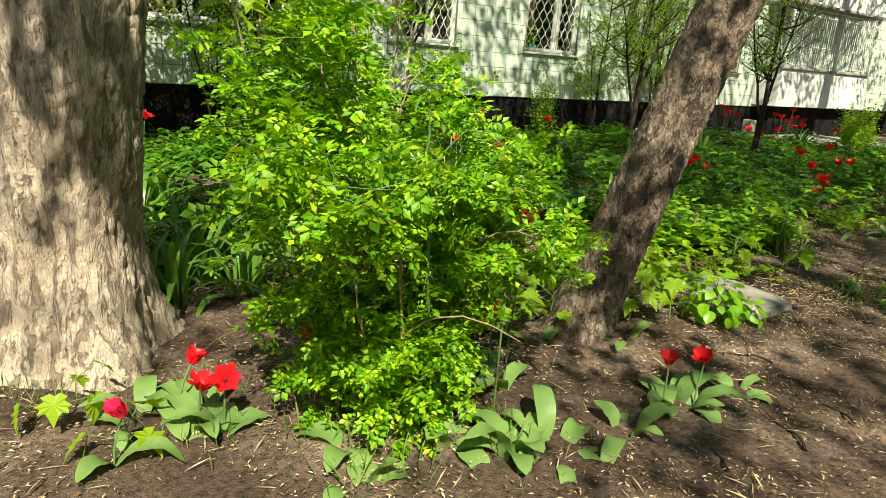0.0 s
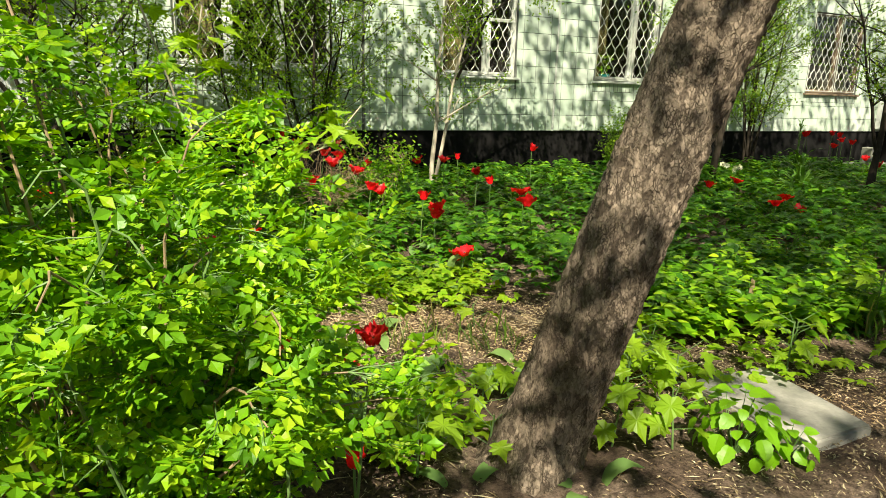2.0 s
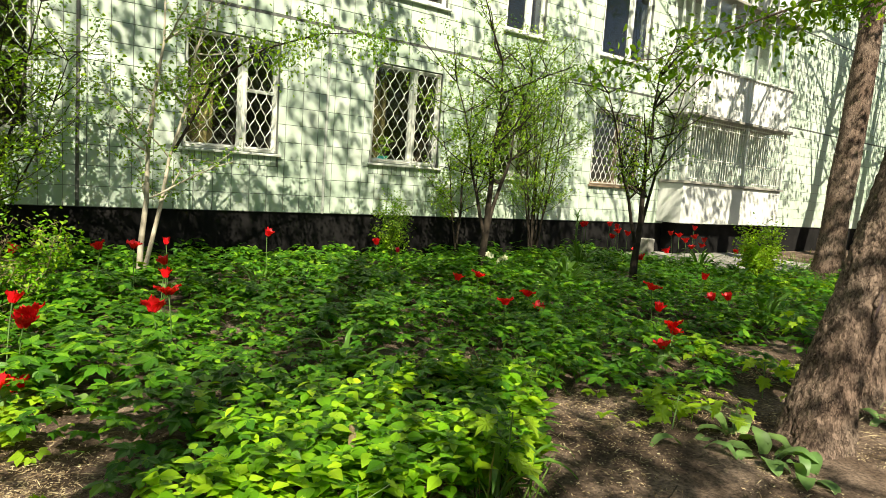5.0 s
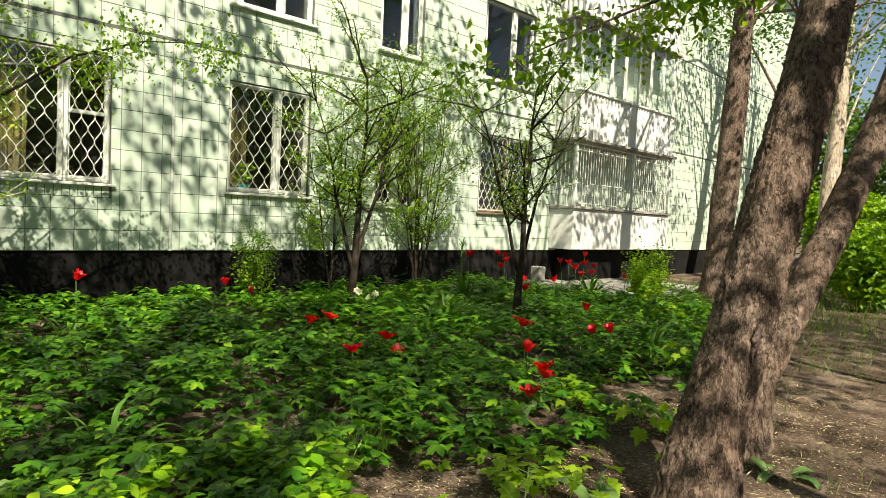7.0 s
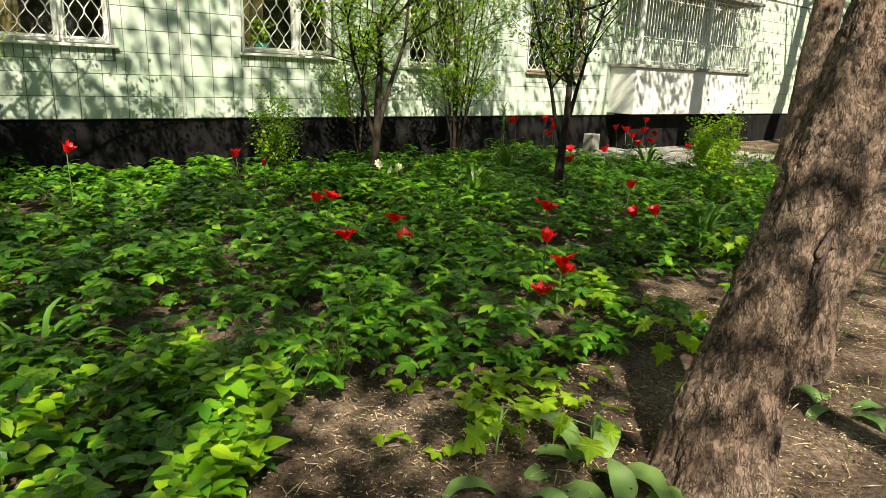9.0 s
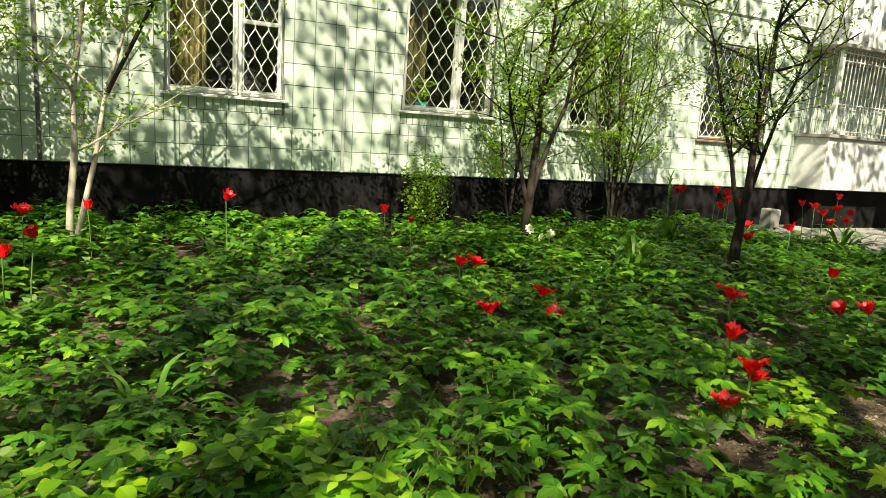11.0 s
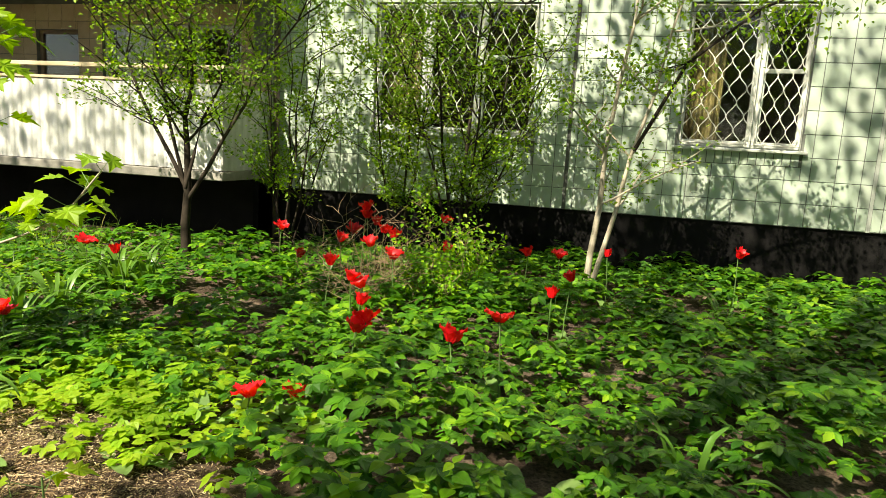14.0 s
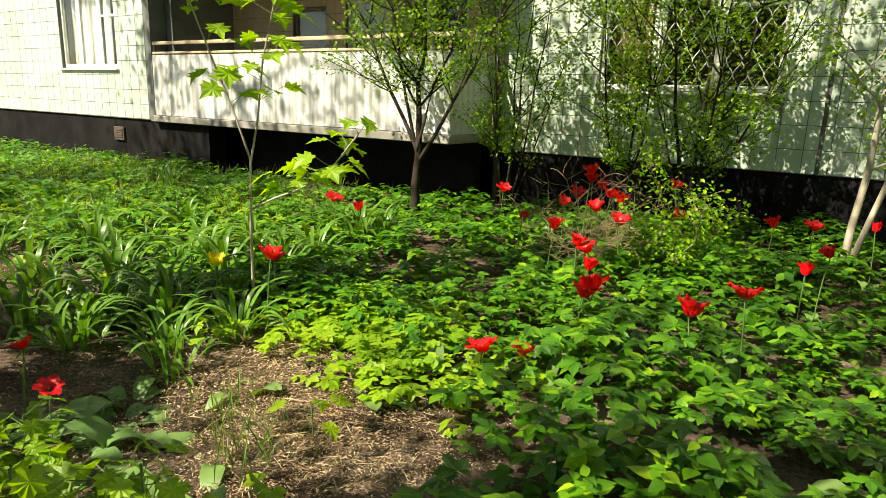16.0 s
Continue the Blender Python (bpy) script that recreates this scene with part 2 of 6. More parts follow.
def glass_material():
    m, nt, b = material("window_glass")
    b.inputs["Base Color"].default_value = (0.92, 0.95, 0.93, 1)
    b.inputs["Roughness"].default_value = 0.02
    b.inputs["Transmission Weight"].default_value = 1.0
    b.inputs["IOR"].default_value = 1.5
    return m


M["glass"] = glass_material()


# ---- mesh helpers ----
def np_mesh(name, verts, faces):
    """A mesh from arrays; all faces have the same number of corners."""
    me = bpy.data.meshes.new(name)
    v, f = np.asarray(verts, np.float32), np.asarray(faces, np.int32)
    n, k = f.shape
    me.vertices.add(len(v))
    me.vertices.foreach_set("co", v.ravel())
    me.loops.add(n * k)
    me.loops.foreach_set("vertex_index", f.ravel())
    me.polygons.add(n)
    me.polygons.foreach_set("loop_start", np.arange(0, n * k, k, dtype=np.int32))
    me.polygons.foreach_set("use_smooth", np.zeros(n, bool))
    me.update(calc_edges=True)
    return me


def part(name, data, mat, parent=None, label=""):
    """One mesh object, from a bmesh or a mesh, under a thing or a part."""
    if isinstance(data, bmesh.types.BMesh):
        me = bpy.data.meshes.new(name)
        data.to_mesh(me)
        data.free()
    else:
        me = data
    if mat and not me.materials:
        me.materials.append(mat)
    ob = new(name, me)
    ob.parent = parent
    if label:
        ob["label"] = label
    return ob


def smooth(ob):
    ob.data.polygons.foreach_set("use_smooth", [True] * len(ob.data.polygons))
    return ob


def empty(name, m=Matrix()):
    ob = new(name)
    ob.matrix_basis = m
    ob.empty_display_size = 0.1
    return ob


def add_box(bm, lo, hi, bevel=0.0):
    c = [(a + b) / 2 for a, b in zip(lo, hi)]
    s = [abs(b - a) for a, b in zip(lo, hi)]
    r = bmesh.ops.create_cube(bm, size=1, matrix=Matrix.Translation(c) @ Matrix.Diagonal((*s, 1)))
    if bevel:
        es = {e for v in r["verts"] for e in v.link_edges}
        bmesh.ops.bevel(bm, geom=list(es), offset=bevel, segments=1, affect="EDGES")
    return r


def box_part(name, lo, hi, mat, parent=None, bevel=0.0, label=""):
    bm = bmesh.new()
    add_box(bm, lo, hi, bevel)
    return part(name, bm, mat, parent, label)


def tube_arrays(lines, sides=5):
    """Tubes along polylines: each line is a list of (point, radius)."""
    vs, fs, at = [], [], 0
    ang = np.linspace(0, 2 * np.pi, sides, endpoint=False)
    for line in lines:
        p = np.array([q[0] for q in line], float)
        r = np.array([q[1] for q in line], float)
        n = len(p)
        d = np.gradient(p, axis=0)
        d /= np.linalg.norm(d, axis=1)[:, None] + 1e-9
        ref = np.where(np.abs(d[:, 2:3]) > 0.95, np.array([[1.0, 0, 0]]), np.array([[0, 0, 1.0]]))
        a = np.cross(d, ref)
        a /= np.linalg.norm(a, axis=1)[:, None] + 1e-9
        b = np.cross(d, a)
        ring = p[:, None] + r[:, None, None] * (np.cos(ang)[None, :, None] * a[:, None] + np.sin(ang)[None, :, None] * b[:, None])
        vs.append(ring.reshape(-1, 3))
        i = np.arange(n - 1)[:, None] * sides + np.arange(sides)[None]
        j = np.arange(n - 1)[:, None] * sides + (np.arange(sides)[None] + 1) % sides
        fs.append(np.stack([i, j, j + sides, i + sides], -1).reshape(-1, 4) + at)
        at += n * sides
    return np.concatenate(vs), np.concatenate(fs)


def leaf_shape(width, bend=0.12, fold=0.10, rows=3):
    """One leaf of unit length along y, folded on its midrib, rounded and pointed. Triangles."""
    ys = np.linspace(0, 1, rows + 2)
    w = width * np.sin(np.pi * ys ** 0.8) ** 0.9
    vs, fs = [(0, 0, 0)], []
    for y, x in zip(ys[1:-1], w[1:-1]):
        z = -bend * y * y
        vs += [(-x, y, z + fold * x), (0, y, z - fold * x), (x, y, z + fold * x)]
    vs.append((0, 1, -bend))
    fs += [(0, 2, 1), (0, 3, 2)]
    for k in range(rows - 1):
        a = 1 + 3 * k
        fs += [(a, a + 1, a + 4), (a, a + 4, a + 3), (a + 1, a + 2, a + 5), (a + 1, a + 5, a + 4)]
    a, t = 1 + 3 * (rows - 1), len(vs) - 1
    fs += [(a, a + 1, t), (a + 1, a + 2, t)]
    return np.array(vs, float), np.array(fs)


def scatter(shape, pos, yaw, pitch, roll, size):
    """Many copies of a shape in one pair of arrays."""
    v, f = shape
    cy, sy, cp, sp, cr, sr = np.cos(yaw), np.sin(yaw), np.cos(pitch), np.sin(pitch), np.cos(roll), np.sin(roll)
    x, y, z = v[:, 0][None], v[:, 1][None], v[:, 2][None]
    x1, z1 = x * cr[:, None] + z * sr[:, None], -x * sr[:, None] + z * cr[:, None]
    y2, z2 = y * cp[:, None] - z1 * sp[:, None], y * sp[:, None] + z1 * cp[:, None]
    x3, y3 = x1 * cy[:, None] - y2 * sy[:, None], x1 * sy[:, None] + y2 * cy[:, None]
    out = np.stack([x3, y3, z2], -1) * np.asarray(size)[:, None, None] + pos[:, None]
    n = len(pos)
    return out.reshape(-1, 3), (f[None] + (np.arange(n) * len(v))[:, None, None]).reshape(-1, f.shape[1])


def joined(pairs):
    vs, fs, at = [], [], 0
    for v, f in pairs:
        vs.append(v)
        fs.append(f + at)
        at += len(v)
    return np.concatenate(vs), np.concatenate(fs)


def soil_height(x, y):
    x, y = np.asarray(x, float), np.asarray(y, float)
    return (0.025 * np.sin(0.9 * x + 0.4) * np.cos(0.8 * y) + 0.012 * np.sin(3.1 * x + 1.3 * y) + 0.008 * np.cos(5.3 * y - 2.2 * x)) * np.clip(1 - np.hypot(x - 4, y - 4) / 30, 0, 1)


def bed_edge(x):
    """Where the leafy bed begins, in y, along x."""
    return np.interp(x, [-12, -3, 0, 1.6, 2.6, 3.4, 4.2, 5.0, 5.6, 6.0, 6.3, 6.8, 7.3, 8.0, 9.5, 11, 14, 18, 24], [4.4, 4.4, 4.5, 4.7, 4.5, 3.6, 3.3, 3.1, 3.15, 3.55, 3.9, 3.85, 3.55, 3.3, 3.4, 3.6, 4.2, 5.1, 6.1])


# patches of bare soil in the bed: centre, radii, strength
BARE = [(2.7, 4.1, 0.85, 0.8, 1.0), (2.3, 4.75, 0.55, 0.35, 0.8), (3.45, 4.05, 0.35, 0.45, 0.8), (2.2, 7.0, 0.5, 0.45, 0.8), (3.45, 4.95, 0.40, 0.28, 0.9), (9.6, 3.9, 1.0, 0.45, 0.9),
        (7.1, 6.7, 0.22, 0.40, 0.5), (6.35, 4.9, 0.30, 0.35, 0.45), (9.0, 4.2, 0.30, 0.45, 0.8), (5.8, 9.0, 0.35, 0.35, 0.6), (6.75, 5.4, 0.22, 0.40, 0.45)]


# ---- ground ----
def build_ground():
    xs = np.concatenate([[-300, -120, -60, -35, -22, -15, -10, -7], np.arange(-5, 13, 0.09), np.arange(13, 24, 0.5), [26, 30, 36, 45, 60, 90, 150, 300]])
    ys = np.concatenate([[-300, -120, -60, -30, -18, -10, -6, -4, -3], np.arange(-2, 6.5, 0.07), np.arange(6.5, 12, 0.5), [14, 20, 35, 60, 120, 300]])
    gx, gy = np.meshgrid(xs, ys)
    rough = np.array([noise.fractal(Vector((a * 2.3, b * 2.3, 0.0)), 0.7, 2.0, 4) for a, b in zip(gx.ravel(), gy.ravel())]).reshape(gx.shape)
    near = np.clip(1 - np.hypot((gx - 4) / 10, (gy - 2) / 5), 0, 1)
    gz = soil_height(gx, gy) + rough * 0.018 * near
    v = np.stack([gx, gy, gz], -1).reshape(-1, 3)
    nx, ny = len(xs), len(ys)
    i = (np.arange(ny - 1)[:, None] * nx + np.arange(nx - 1)[None]).ravel()
    ob = smooth(part("ground", np_mesh("ground", v, np.stack([i, i + 1, i + nx + 1, i + nx], -1)), M["soil"]))
    tagged(ob, "dry brown garden soil with pale leaf litter", "ground", kind="structure")


build_ground()


# ---- the apartment block ----
YF = 11.02          # face of the main wall
YL = 9.80           # face of the projecting wing
YB = 10.30          # face of the east balconies
PLINTH = 0.80
TILE, ROW = 0.285, 0.285
TOP = 12.2
OPEN_MAIN = [(1.66, 3.96, 1.74, 3.50), (5.84, 7.30, 1.74, 3.50), (9.02, 10.50, 1.74, 3.50), (11.95, 13.05, 1.66, 3.40), (14.86, 16.60, 1.66, 3.40)]
STOREY = 2.95
OPEN_ALL = OPEN_MAIN + [(a, b, c + STOREY * k, d + STOREY * k) for k in (1, 2) for a, b, c, d in OPEN_MAIN]


def cut(rects, holes):
    """Rectangles (x0, x1, z0, z1) less the holes."""
    for h in holes:
        out = []
        for a, b, c, d in rects:
            if h[0] >= b or h[1] <= a or h[2] >= d or h[3] <= c:
                out.append((a, b, c, d))
                continue
            if h[0] > a: out.append((a, h[0], c, d))
            if h[1] < b: out.append((h[1], b, c, d))
            x0, x1 = max(a, h[0]), min(b, h[1])
            if h[2] > c: out.append((x0, x1, c, h[2]))
            if h[3] < d: out.append((x0, x1, h[3], d))
        rects = out
    return rects


def wall_grid(x0, x1, z0, z1, holes):
    """Wall fields between the openings, as few boxes."""
    xs = sorted({x0, x1, *[v for h in holes for v in h[:2] if x0 < v < x1]})
    out = []
    for a, b in zip(xs, xs[1:]):
        zs = sorted((h[2], h[3]) for h in holes if h[0] <= a and h[1] >= b)
        z = z0
        for c, d in zs:
            if c > z: out.append((a, b, z, c))
            z = max(z, d)
        if z < z1: out.append((a, b, z, z1))
    return out


def build_wall(name, x0, x1, yf, holes, label, z0=PLINTH, z1=TOP, depth=0.35, mat=None):
    bm = bmesh.new()
    for a, b, c, d in wall_grid(x0, x1, z0, z1, holes):
        add_box(bm, (a, yf, c), (b, yf + depth, d))
    bmesh.ops.remove_doubles(bm, verts=bm.verts, dist=0.0005)
    return tagged(part(name, bm, mat or M["grout"]), label, "wall", kind="structure")


wall_main = build_wall("wall_main", 0.0, 34.0, YF, OPEN_ALL, "apartment block wall faced with pale green ceramic tiles")
OPEN_WING = [(-10.4, -8.2, 1.95, 3.6), (-10.4, -8.2, 4.9, 6.55)]
wall_wing = build_wall("wall_wing", -24.0, -7.0, YL, OPEN_WING, "projecting wing wall faced with pale tiles", 0.95)


def tile_rects(x0, x1, z0, z1, holes, seams=()):
    """Tiles in a regular bond, trimmed at openings, with joints between them."""
    out, g = [], 0.007
    for r in range(int((z1 - z0) / ROW)):
        z = z0 + r * ROW
        for c in range(int((x1 - x0) / TILE)):
            x = x0 + c * TILE
            for a, b, cc, d in cut([(x, x + TILE, z, z + ROW)], holes):
                if b - a > 0.03 and d - cc > 0.03:
                    out.append((a + g / 2, b - g / 2, cc + g / 2, d - g / 2))
    return out


def tile_arrays(rects, yf, proud=0.008, e=0.004):
    """Thin tiles with chamfered edges: front face and four sloped sides."""
    vs, fs = [], []
    for k, (a, b, c, d) in enumerate(rects):
        y = yf - proud
        vs += [(a, yf + 0.001, c), (b, yf + 0.001, c), (b, yf + 0.001, d), (a, yf + 0.001, d), (a + e, y, c + e), (b - e, y, c + e), (b - e, y, d - e), (a + e, y, d - e)]
        o = 8 * k
        fs += [(o + 4, o + 5, o + 6, o + 7), (o, o + 1, o + 5, o + 4), (o + 1, o + 2, o + 6, o + 5), (o + 2, o + 3, o + 7, o + 6), (o + 3, o, o + 4, o + 7)]
    return np.array(vs), np.array(fs)


SEAMS = [(8.13, 8.17, PLINTH, TOP), (4.45, 4.49, PLINTH, TOP), (13.9, 13.94, PLINTH, TOP), (0.0, 34, 3.90, 3.93), (0.0, 34, 6.85, 6.88)]
SOLDIER = [(a - 0.02, b + 0.02, c - 0.20, c - 0.005) for a, b, c, d in OPEN_MAIN]
main_tiles = tile_rects(0.02, 34.0, PLINTH + 0.005, TOP, OPEN_ALL + SEAMS + SOLDIER)
for a, b, c, d in SOLDIER:
    n = int((b - a) / 0.098)
    main_tiles += [(a + 0.004 + i * 0.098, a + 0.094 + i * 0.098, c + 0.004, d - 0.004) for i in range(n)]
near_tiles = [r for r in main_tiles if 4.2 < r[0] < 10.9 and r[2] < 3.6][:300]
far_tiles = [r for r in main_tiles if not (4.2 < r[0] < 10.9 and r[2] < 3.6)]
tagged(part("tiling", np_mesh("tiling", *tile_arrays(far_tiles, YF)), M["tile"], wall_main), kind="stuff")
tagged(part("tiling", np_mesh("tiling", *tile_arrays(tile_rects(-24, -7.02, 0.96, TOP, OPEN_WING), YL)), M["tile"], wall_wing), kind="stuff")
for nm, (a, b, c, d) in zip(("seam_white", "seam_dark", "seam_white", "seam_dark", "seam_dark"), SEAMS):
    bm = bmesh.new()
    for x0, x1, z0, z1 in cut([(a, b, c, d)], OPEN_ALL):
        add_box(bm, (x0, YF - 0.005, z0), (x1, YF + 0.002, z1))
    tagged(part("trim", bm, M[nm]), "mortar seam between wall panels", "trim", kind="structure")

tagged(box_part("plinth_main", (0.0, YF + 0.03, -0.3), (34.0, YF + 0.4, PLINTH), M["plinth"]), "black bitumen-coated plinth of the apartment block", "plinth", kind="structure")
tagged(box_part("plinth_wing", (-24.0, YL + 0.04, -0.3), (-5.4, YL + 0.4, 0.95), M["plinth"]), "black plinth under the projecting wing", "plinth", kind="structure")
tagged(box_part("wall_under_loggia", (-5.4, YL + 0.75, -0.3), (0.0, YL + 0.9, 1.0), M["plinth"]), "dark recessed base under the loggia", "plinth", kind="structure")
tagged(box_part("wall_wing_side", (-0.30, YF, 2.4), (0.0, YF + 0.35, TOP), M["grout"]), "end of the wall beside the loggia", "wall", kind="structure")
# the block closes behind, at its ends and above
tagged(box_part("wall_back", (-24.0, 22.0, -0.3), (34.0, 22.3, TOP), M["grout"]), "rear wall of the apartment block", "wall", kind="structure")
tagged(box_part("wall_end_east", (33.7, YF + 0.36, -0.3), (34.0, 22.0, TOP), M["tile"]), "end wall of the apartment block", "wall", kind="structure")
tagged(box_part("wall_end_west", (-24.0, YL + 0.36, -0.3), (-23.7, 22.0, TOP), M["grout"]), "far end wall of the apartment block", "wall", kind="structure")
tagged(box_part("roof", (-24.2, YL - 0.2, TOP), (34.2, 22.5, TOP + 0.3), M["roof"]), "flat dark felt roof of the apartment block", "roof", kind="structure")


def onion_grille(x0, x1, z0, z1, y, parent, pitch=0.19, tall=0.34):
    """Security grille of mirrored wavy bars that touch and part, in a flat frame."""
    lines, n = [], max(2, round((x1 - x0) / pitch))
    s = (x1 - x0) / n
    zs = np.linspace(z0, z1, 46)
    for k in range(n + 1):
        for sign in (1, -1):
            xs = x0 + k * s + sign * s * 0.25 + 0.25 * s * sign * np.cos(2 * np.pi * (zs - z0) / tall)
            xs = np.clip(xs, x0, x1)
            lines.append([((float(a), y + 0.004 * sign, float(b)), 0.0065) for a, b in zip(xs, zs)])
    for a, b in (((x0, y, z0), (x1, y, z0)), ((x0, y, z1), (x1, y, z1)), ((x0, y, z0), (x0, y, z1)), ((x1, y, z0), (x1, y, z1))):
        lines.append([(a, 0.009), (b, 0.009)])
    part("grille", np_mesh("grille", *tube_arrays(lines, 5)), M["grille"], parent, "white-painted wavy steel security grille")


def bar_grille(x0, x1, z0, z1, y, parent, pitch=0.11, mat=None):
    lines = [[((x, y, z0), 0.008), ((x, y, z1), 0.008)] for x in np.arange(x0, x1 + 0.01, pitch)]
    lines += [[((x0, y, z), 0.011), ((x1, y, z), 0.011)] for z in (z0, z0 + (z1 - z0) * 0.33, z0 + (z1 - z0) * 0.8, z1)]
    part("grille", np_mesh("grille", *tube_arrays(lines, 4)), mat or M["grille"], parent, "white steel bars")


def window(name, rect, yf, splits, label, grille=None, curtain=0.0, mat=None, transoms=(), cloth="curtain"):
    """A window in its opening: frame, sashes, panes, sill, and the dim room behind it."""
    a, b, c, d = rect
    mat = mat or M["frame_paint"]
    w = tagged(empty(name, Matrix.Translation((a, yf, c))), label, "window", kind="structure")
    o = Vector((a, yf, c))

    def bx(n, lo, hi, m, bev=0.0, lab=""):
        return box_part(n, Vector(lo) - o, Vector(hi) - o, m, w, bev, lab)
    bm = bmesh.new()
    t, y0, y1 = 0.065, yf + 0.06, yf + 0.13
    for lo, hi in (((a, y0, c), (a + t, y1, d)), ((b - t, y0, c), (b, y1, d)), ((a + t, y0, c), (b - t, y1, c + 0.085)), ((a + t, y0, d - t), (b - t, y1, d))):
        add_box(bm, Vector(lo) - o, Vector(hi) - o, 0.006)
    edges = [a + t] + [a + (b - a) * s for s in splits] + [b - t]
    for x in edges[1:-1]:
        add_box(bm, Vector((x - 0.07, y0 - 0.004, c + 0.085)) - o, Vector((x + 0.07, y1, d - t)) - o, 0.006)
    for i, z in transoms:
        lo = edges[i] + (0.07 if i else 0)
        hi = edges[i + 1] - (0.07 if i + 2 < len(edges) else 0)
        add_box(bm, Vector((lo, y0 + 0.004, z - 0.025)) - o, Vector((hi, y1 - 0.004, z + 0.025)) - o, 0.005)
    part("window_frame", bm, mat, w, "weathered pale painted wooden frame")
    for i, (p, q) in enumerate(zip(edges, edges[1:])):
        lo = p + (0.07 if i else 0)
        hi = q - (0.07 if i + 2 < len(edges) else 0)
        pane = bx("pane", (lo, yf + 0.095, c + 0.085), (hi, yf + 0.101, d - t), M["glass"])
        pane.visible_shadow = False
    sill = bx("window_sill", (a - 0.06, yf - 0.07, c - 0.045), (b + 0.06, yf + 0.06, c - 0.003), mat, 0.008, "painted metal sill")
    # room box open to the window, its walls coloured dark for indoor shade
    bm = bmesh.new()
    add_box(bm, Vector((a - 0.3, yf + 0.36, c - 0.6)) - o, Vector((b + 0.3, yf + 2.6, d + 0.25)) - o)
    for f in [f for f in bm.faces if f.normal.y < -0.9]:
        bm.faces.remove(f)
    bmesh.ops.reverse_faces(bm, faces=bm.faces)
    part("room", bm, M["room"], w, "room behind the glass, its dimness in the wall colour")
    # white sheets are curtains; the ochre ones imitate reflections in the glass
    if curtain:
        xs = np.linspace(a + 0.05, a + 0.05 + (b - a - 0.1) * curtain, 60)
        v = np.array([(x - a, 0.30 + 0.03 * math.sin(x * 38) + 0.012 * math.sin(x * 91), z - c) for z in (c + 0.02, d - 0.02) for x in xs])
        i = np.arange(59)
        part("curtain", np_mesh("curtain", v, np.stack([i, i + 1, i + 61, i + 60], -1)), M[cloth], w, "wavy sheet behind the glass, as curtain and as reflection tint")
    if grille == "onion":
        for i, (p, q) in enumerate(zip(edges, edges[1:])):
            lo = p + (0.03 if i else -0.03)
            hi = q - (0.03 if i + 2 < len(edges) else -0.03)
            onion_grille(lo - a, hi - a, 0.05, d - c - 0.03, 0.02, w)
    elif grille == "bars":
        bar_grille(0.03, b - a - 0.03, 0.05, d - c - 0.03, 0.02, w)
    return w


window("window_1", OPEN_MAIN[1], YF, (0.61,), "two-part painted window behind a wavy white grille", "onion", 0.34, transoms=((1, 2.70),), cloth="reflection_ochre")
window("window_2", OPEN_MAIN[2], YF, (0.60,), "two-part window with a wavy grille behind a sapling", "onion", 0.3, cloth="reflection_ochre")
window("window_3", OPEN_MAIN[0], YF, (0.33, 0.66), "wide three-part window behind shrubs", "onion", 0.25, transoms=((2, 2.8),), cloth="reflection_ochre")
window("window_4", OPEN_MAIN[3], YF, (0.5,), "small window with a wavy grille behind a lilac", "onion", 0.0)
window("window_5", OPEN_MAIN[4], YF, (0.55,), "two-part window with a wavy grille near the balcony", "onion", 0.0, M["frame_dark"])
for k in (1, 2):
    for i, r in enumerate(OPEN_MAIN):
        window("window_%d" % (5 + 5 * (k - 1) + i + 1), (r[0], r[1], r[2] + STOREY * k, r[3] + STOREY * k), YF, (0.6,), "upper-floor window with a pale painted frame", None, 0.2)
window("window_16", OPEN_WING[0], YL, (0.33, 0.7), "three-part window of the wing with white curtains", None, 0.75, transoms=((2, 3.0),))
window("window_17", OPEN_WING[1], YL, (0.33, 0.7), "upper window of the wing with white curtains", None, 0.75)


def corrugated(x0, x1, z0, z1, y, pitch=0.16, depth=0.010, along="x"):
    n = int((x1 - x0) / pitch * 8)
    xs = np.linspace(x0, x1, n)
    wave = depth * np.clip(1.6 * np.sin(2 * np.pi * xs / pitch), -1, 1)
    rows = []
    for dy, z in ((0, z0), (0, z1), (0.012, z1), (0.012, z0)):
        rows += [((x, y + w + dy, z) if along == "x" else (y + w + dy, x, z)) for x, w in zip(xs, wave)]
    i = np.arange(n - 1)
    f = [np.stack([i + n * k, i + 1 + n * k, i + 1 + n * ((k + 1) % 4), i + n * ((k + 1) % 4)], -1) for k in range(4)]
    return np_mesh("corrugated_sheet", np.array(rows), np.concatenate(f))


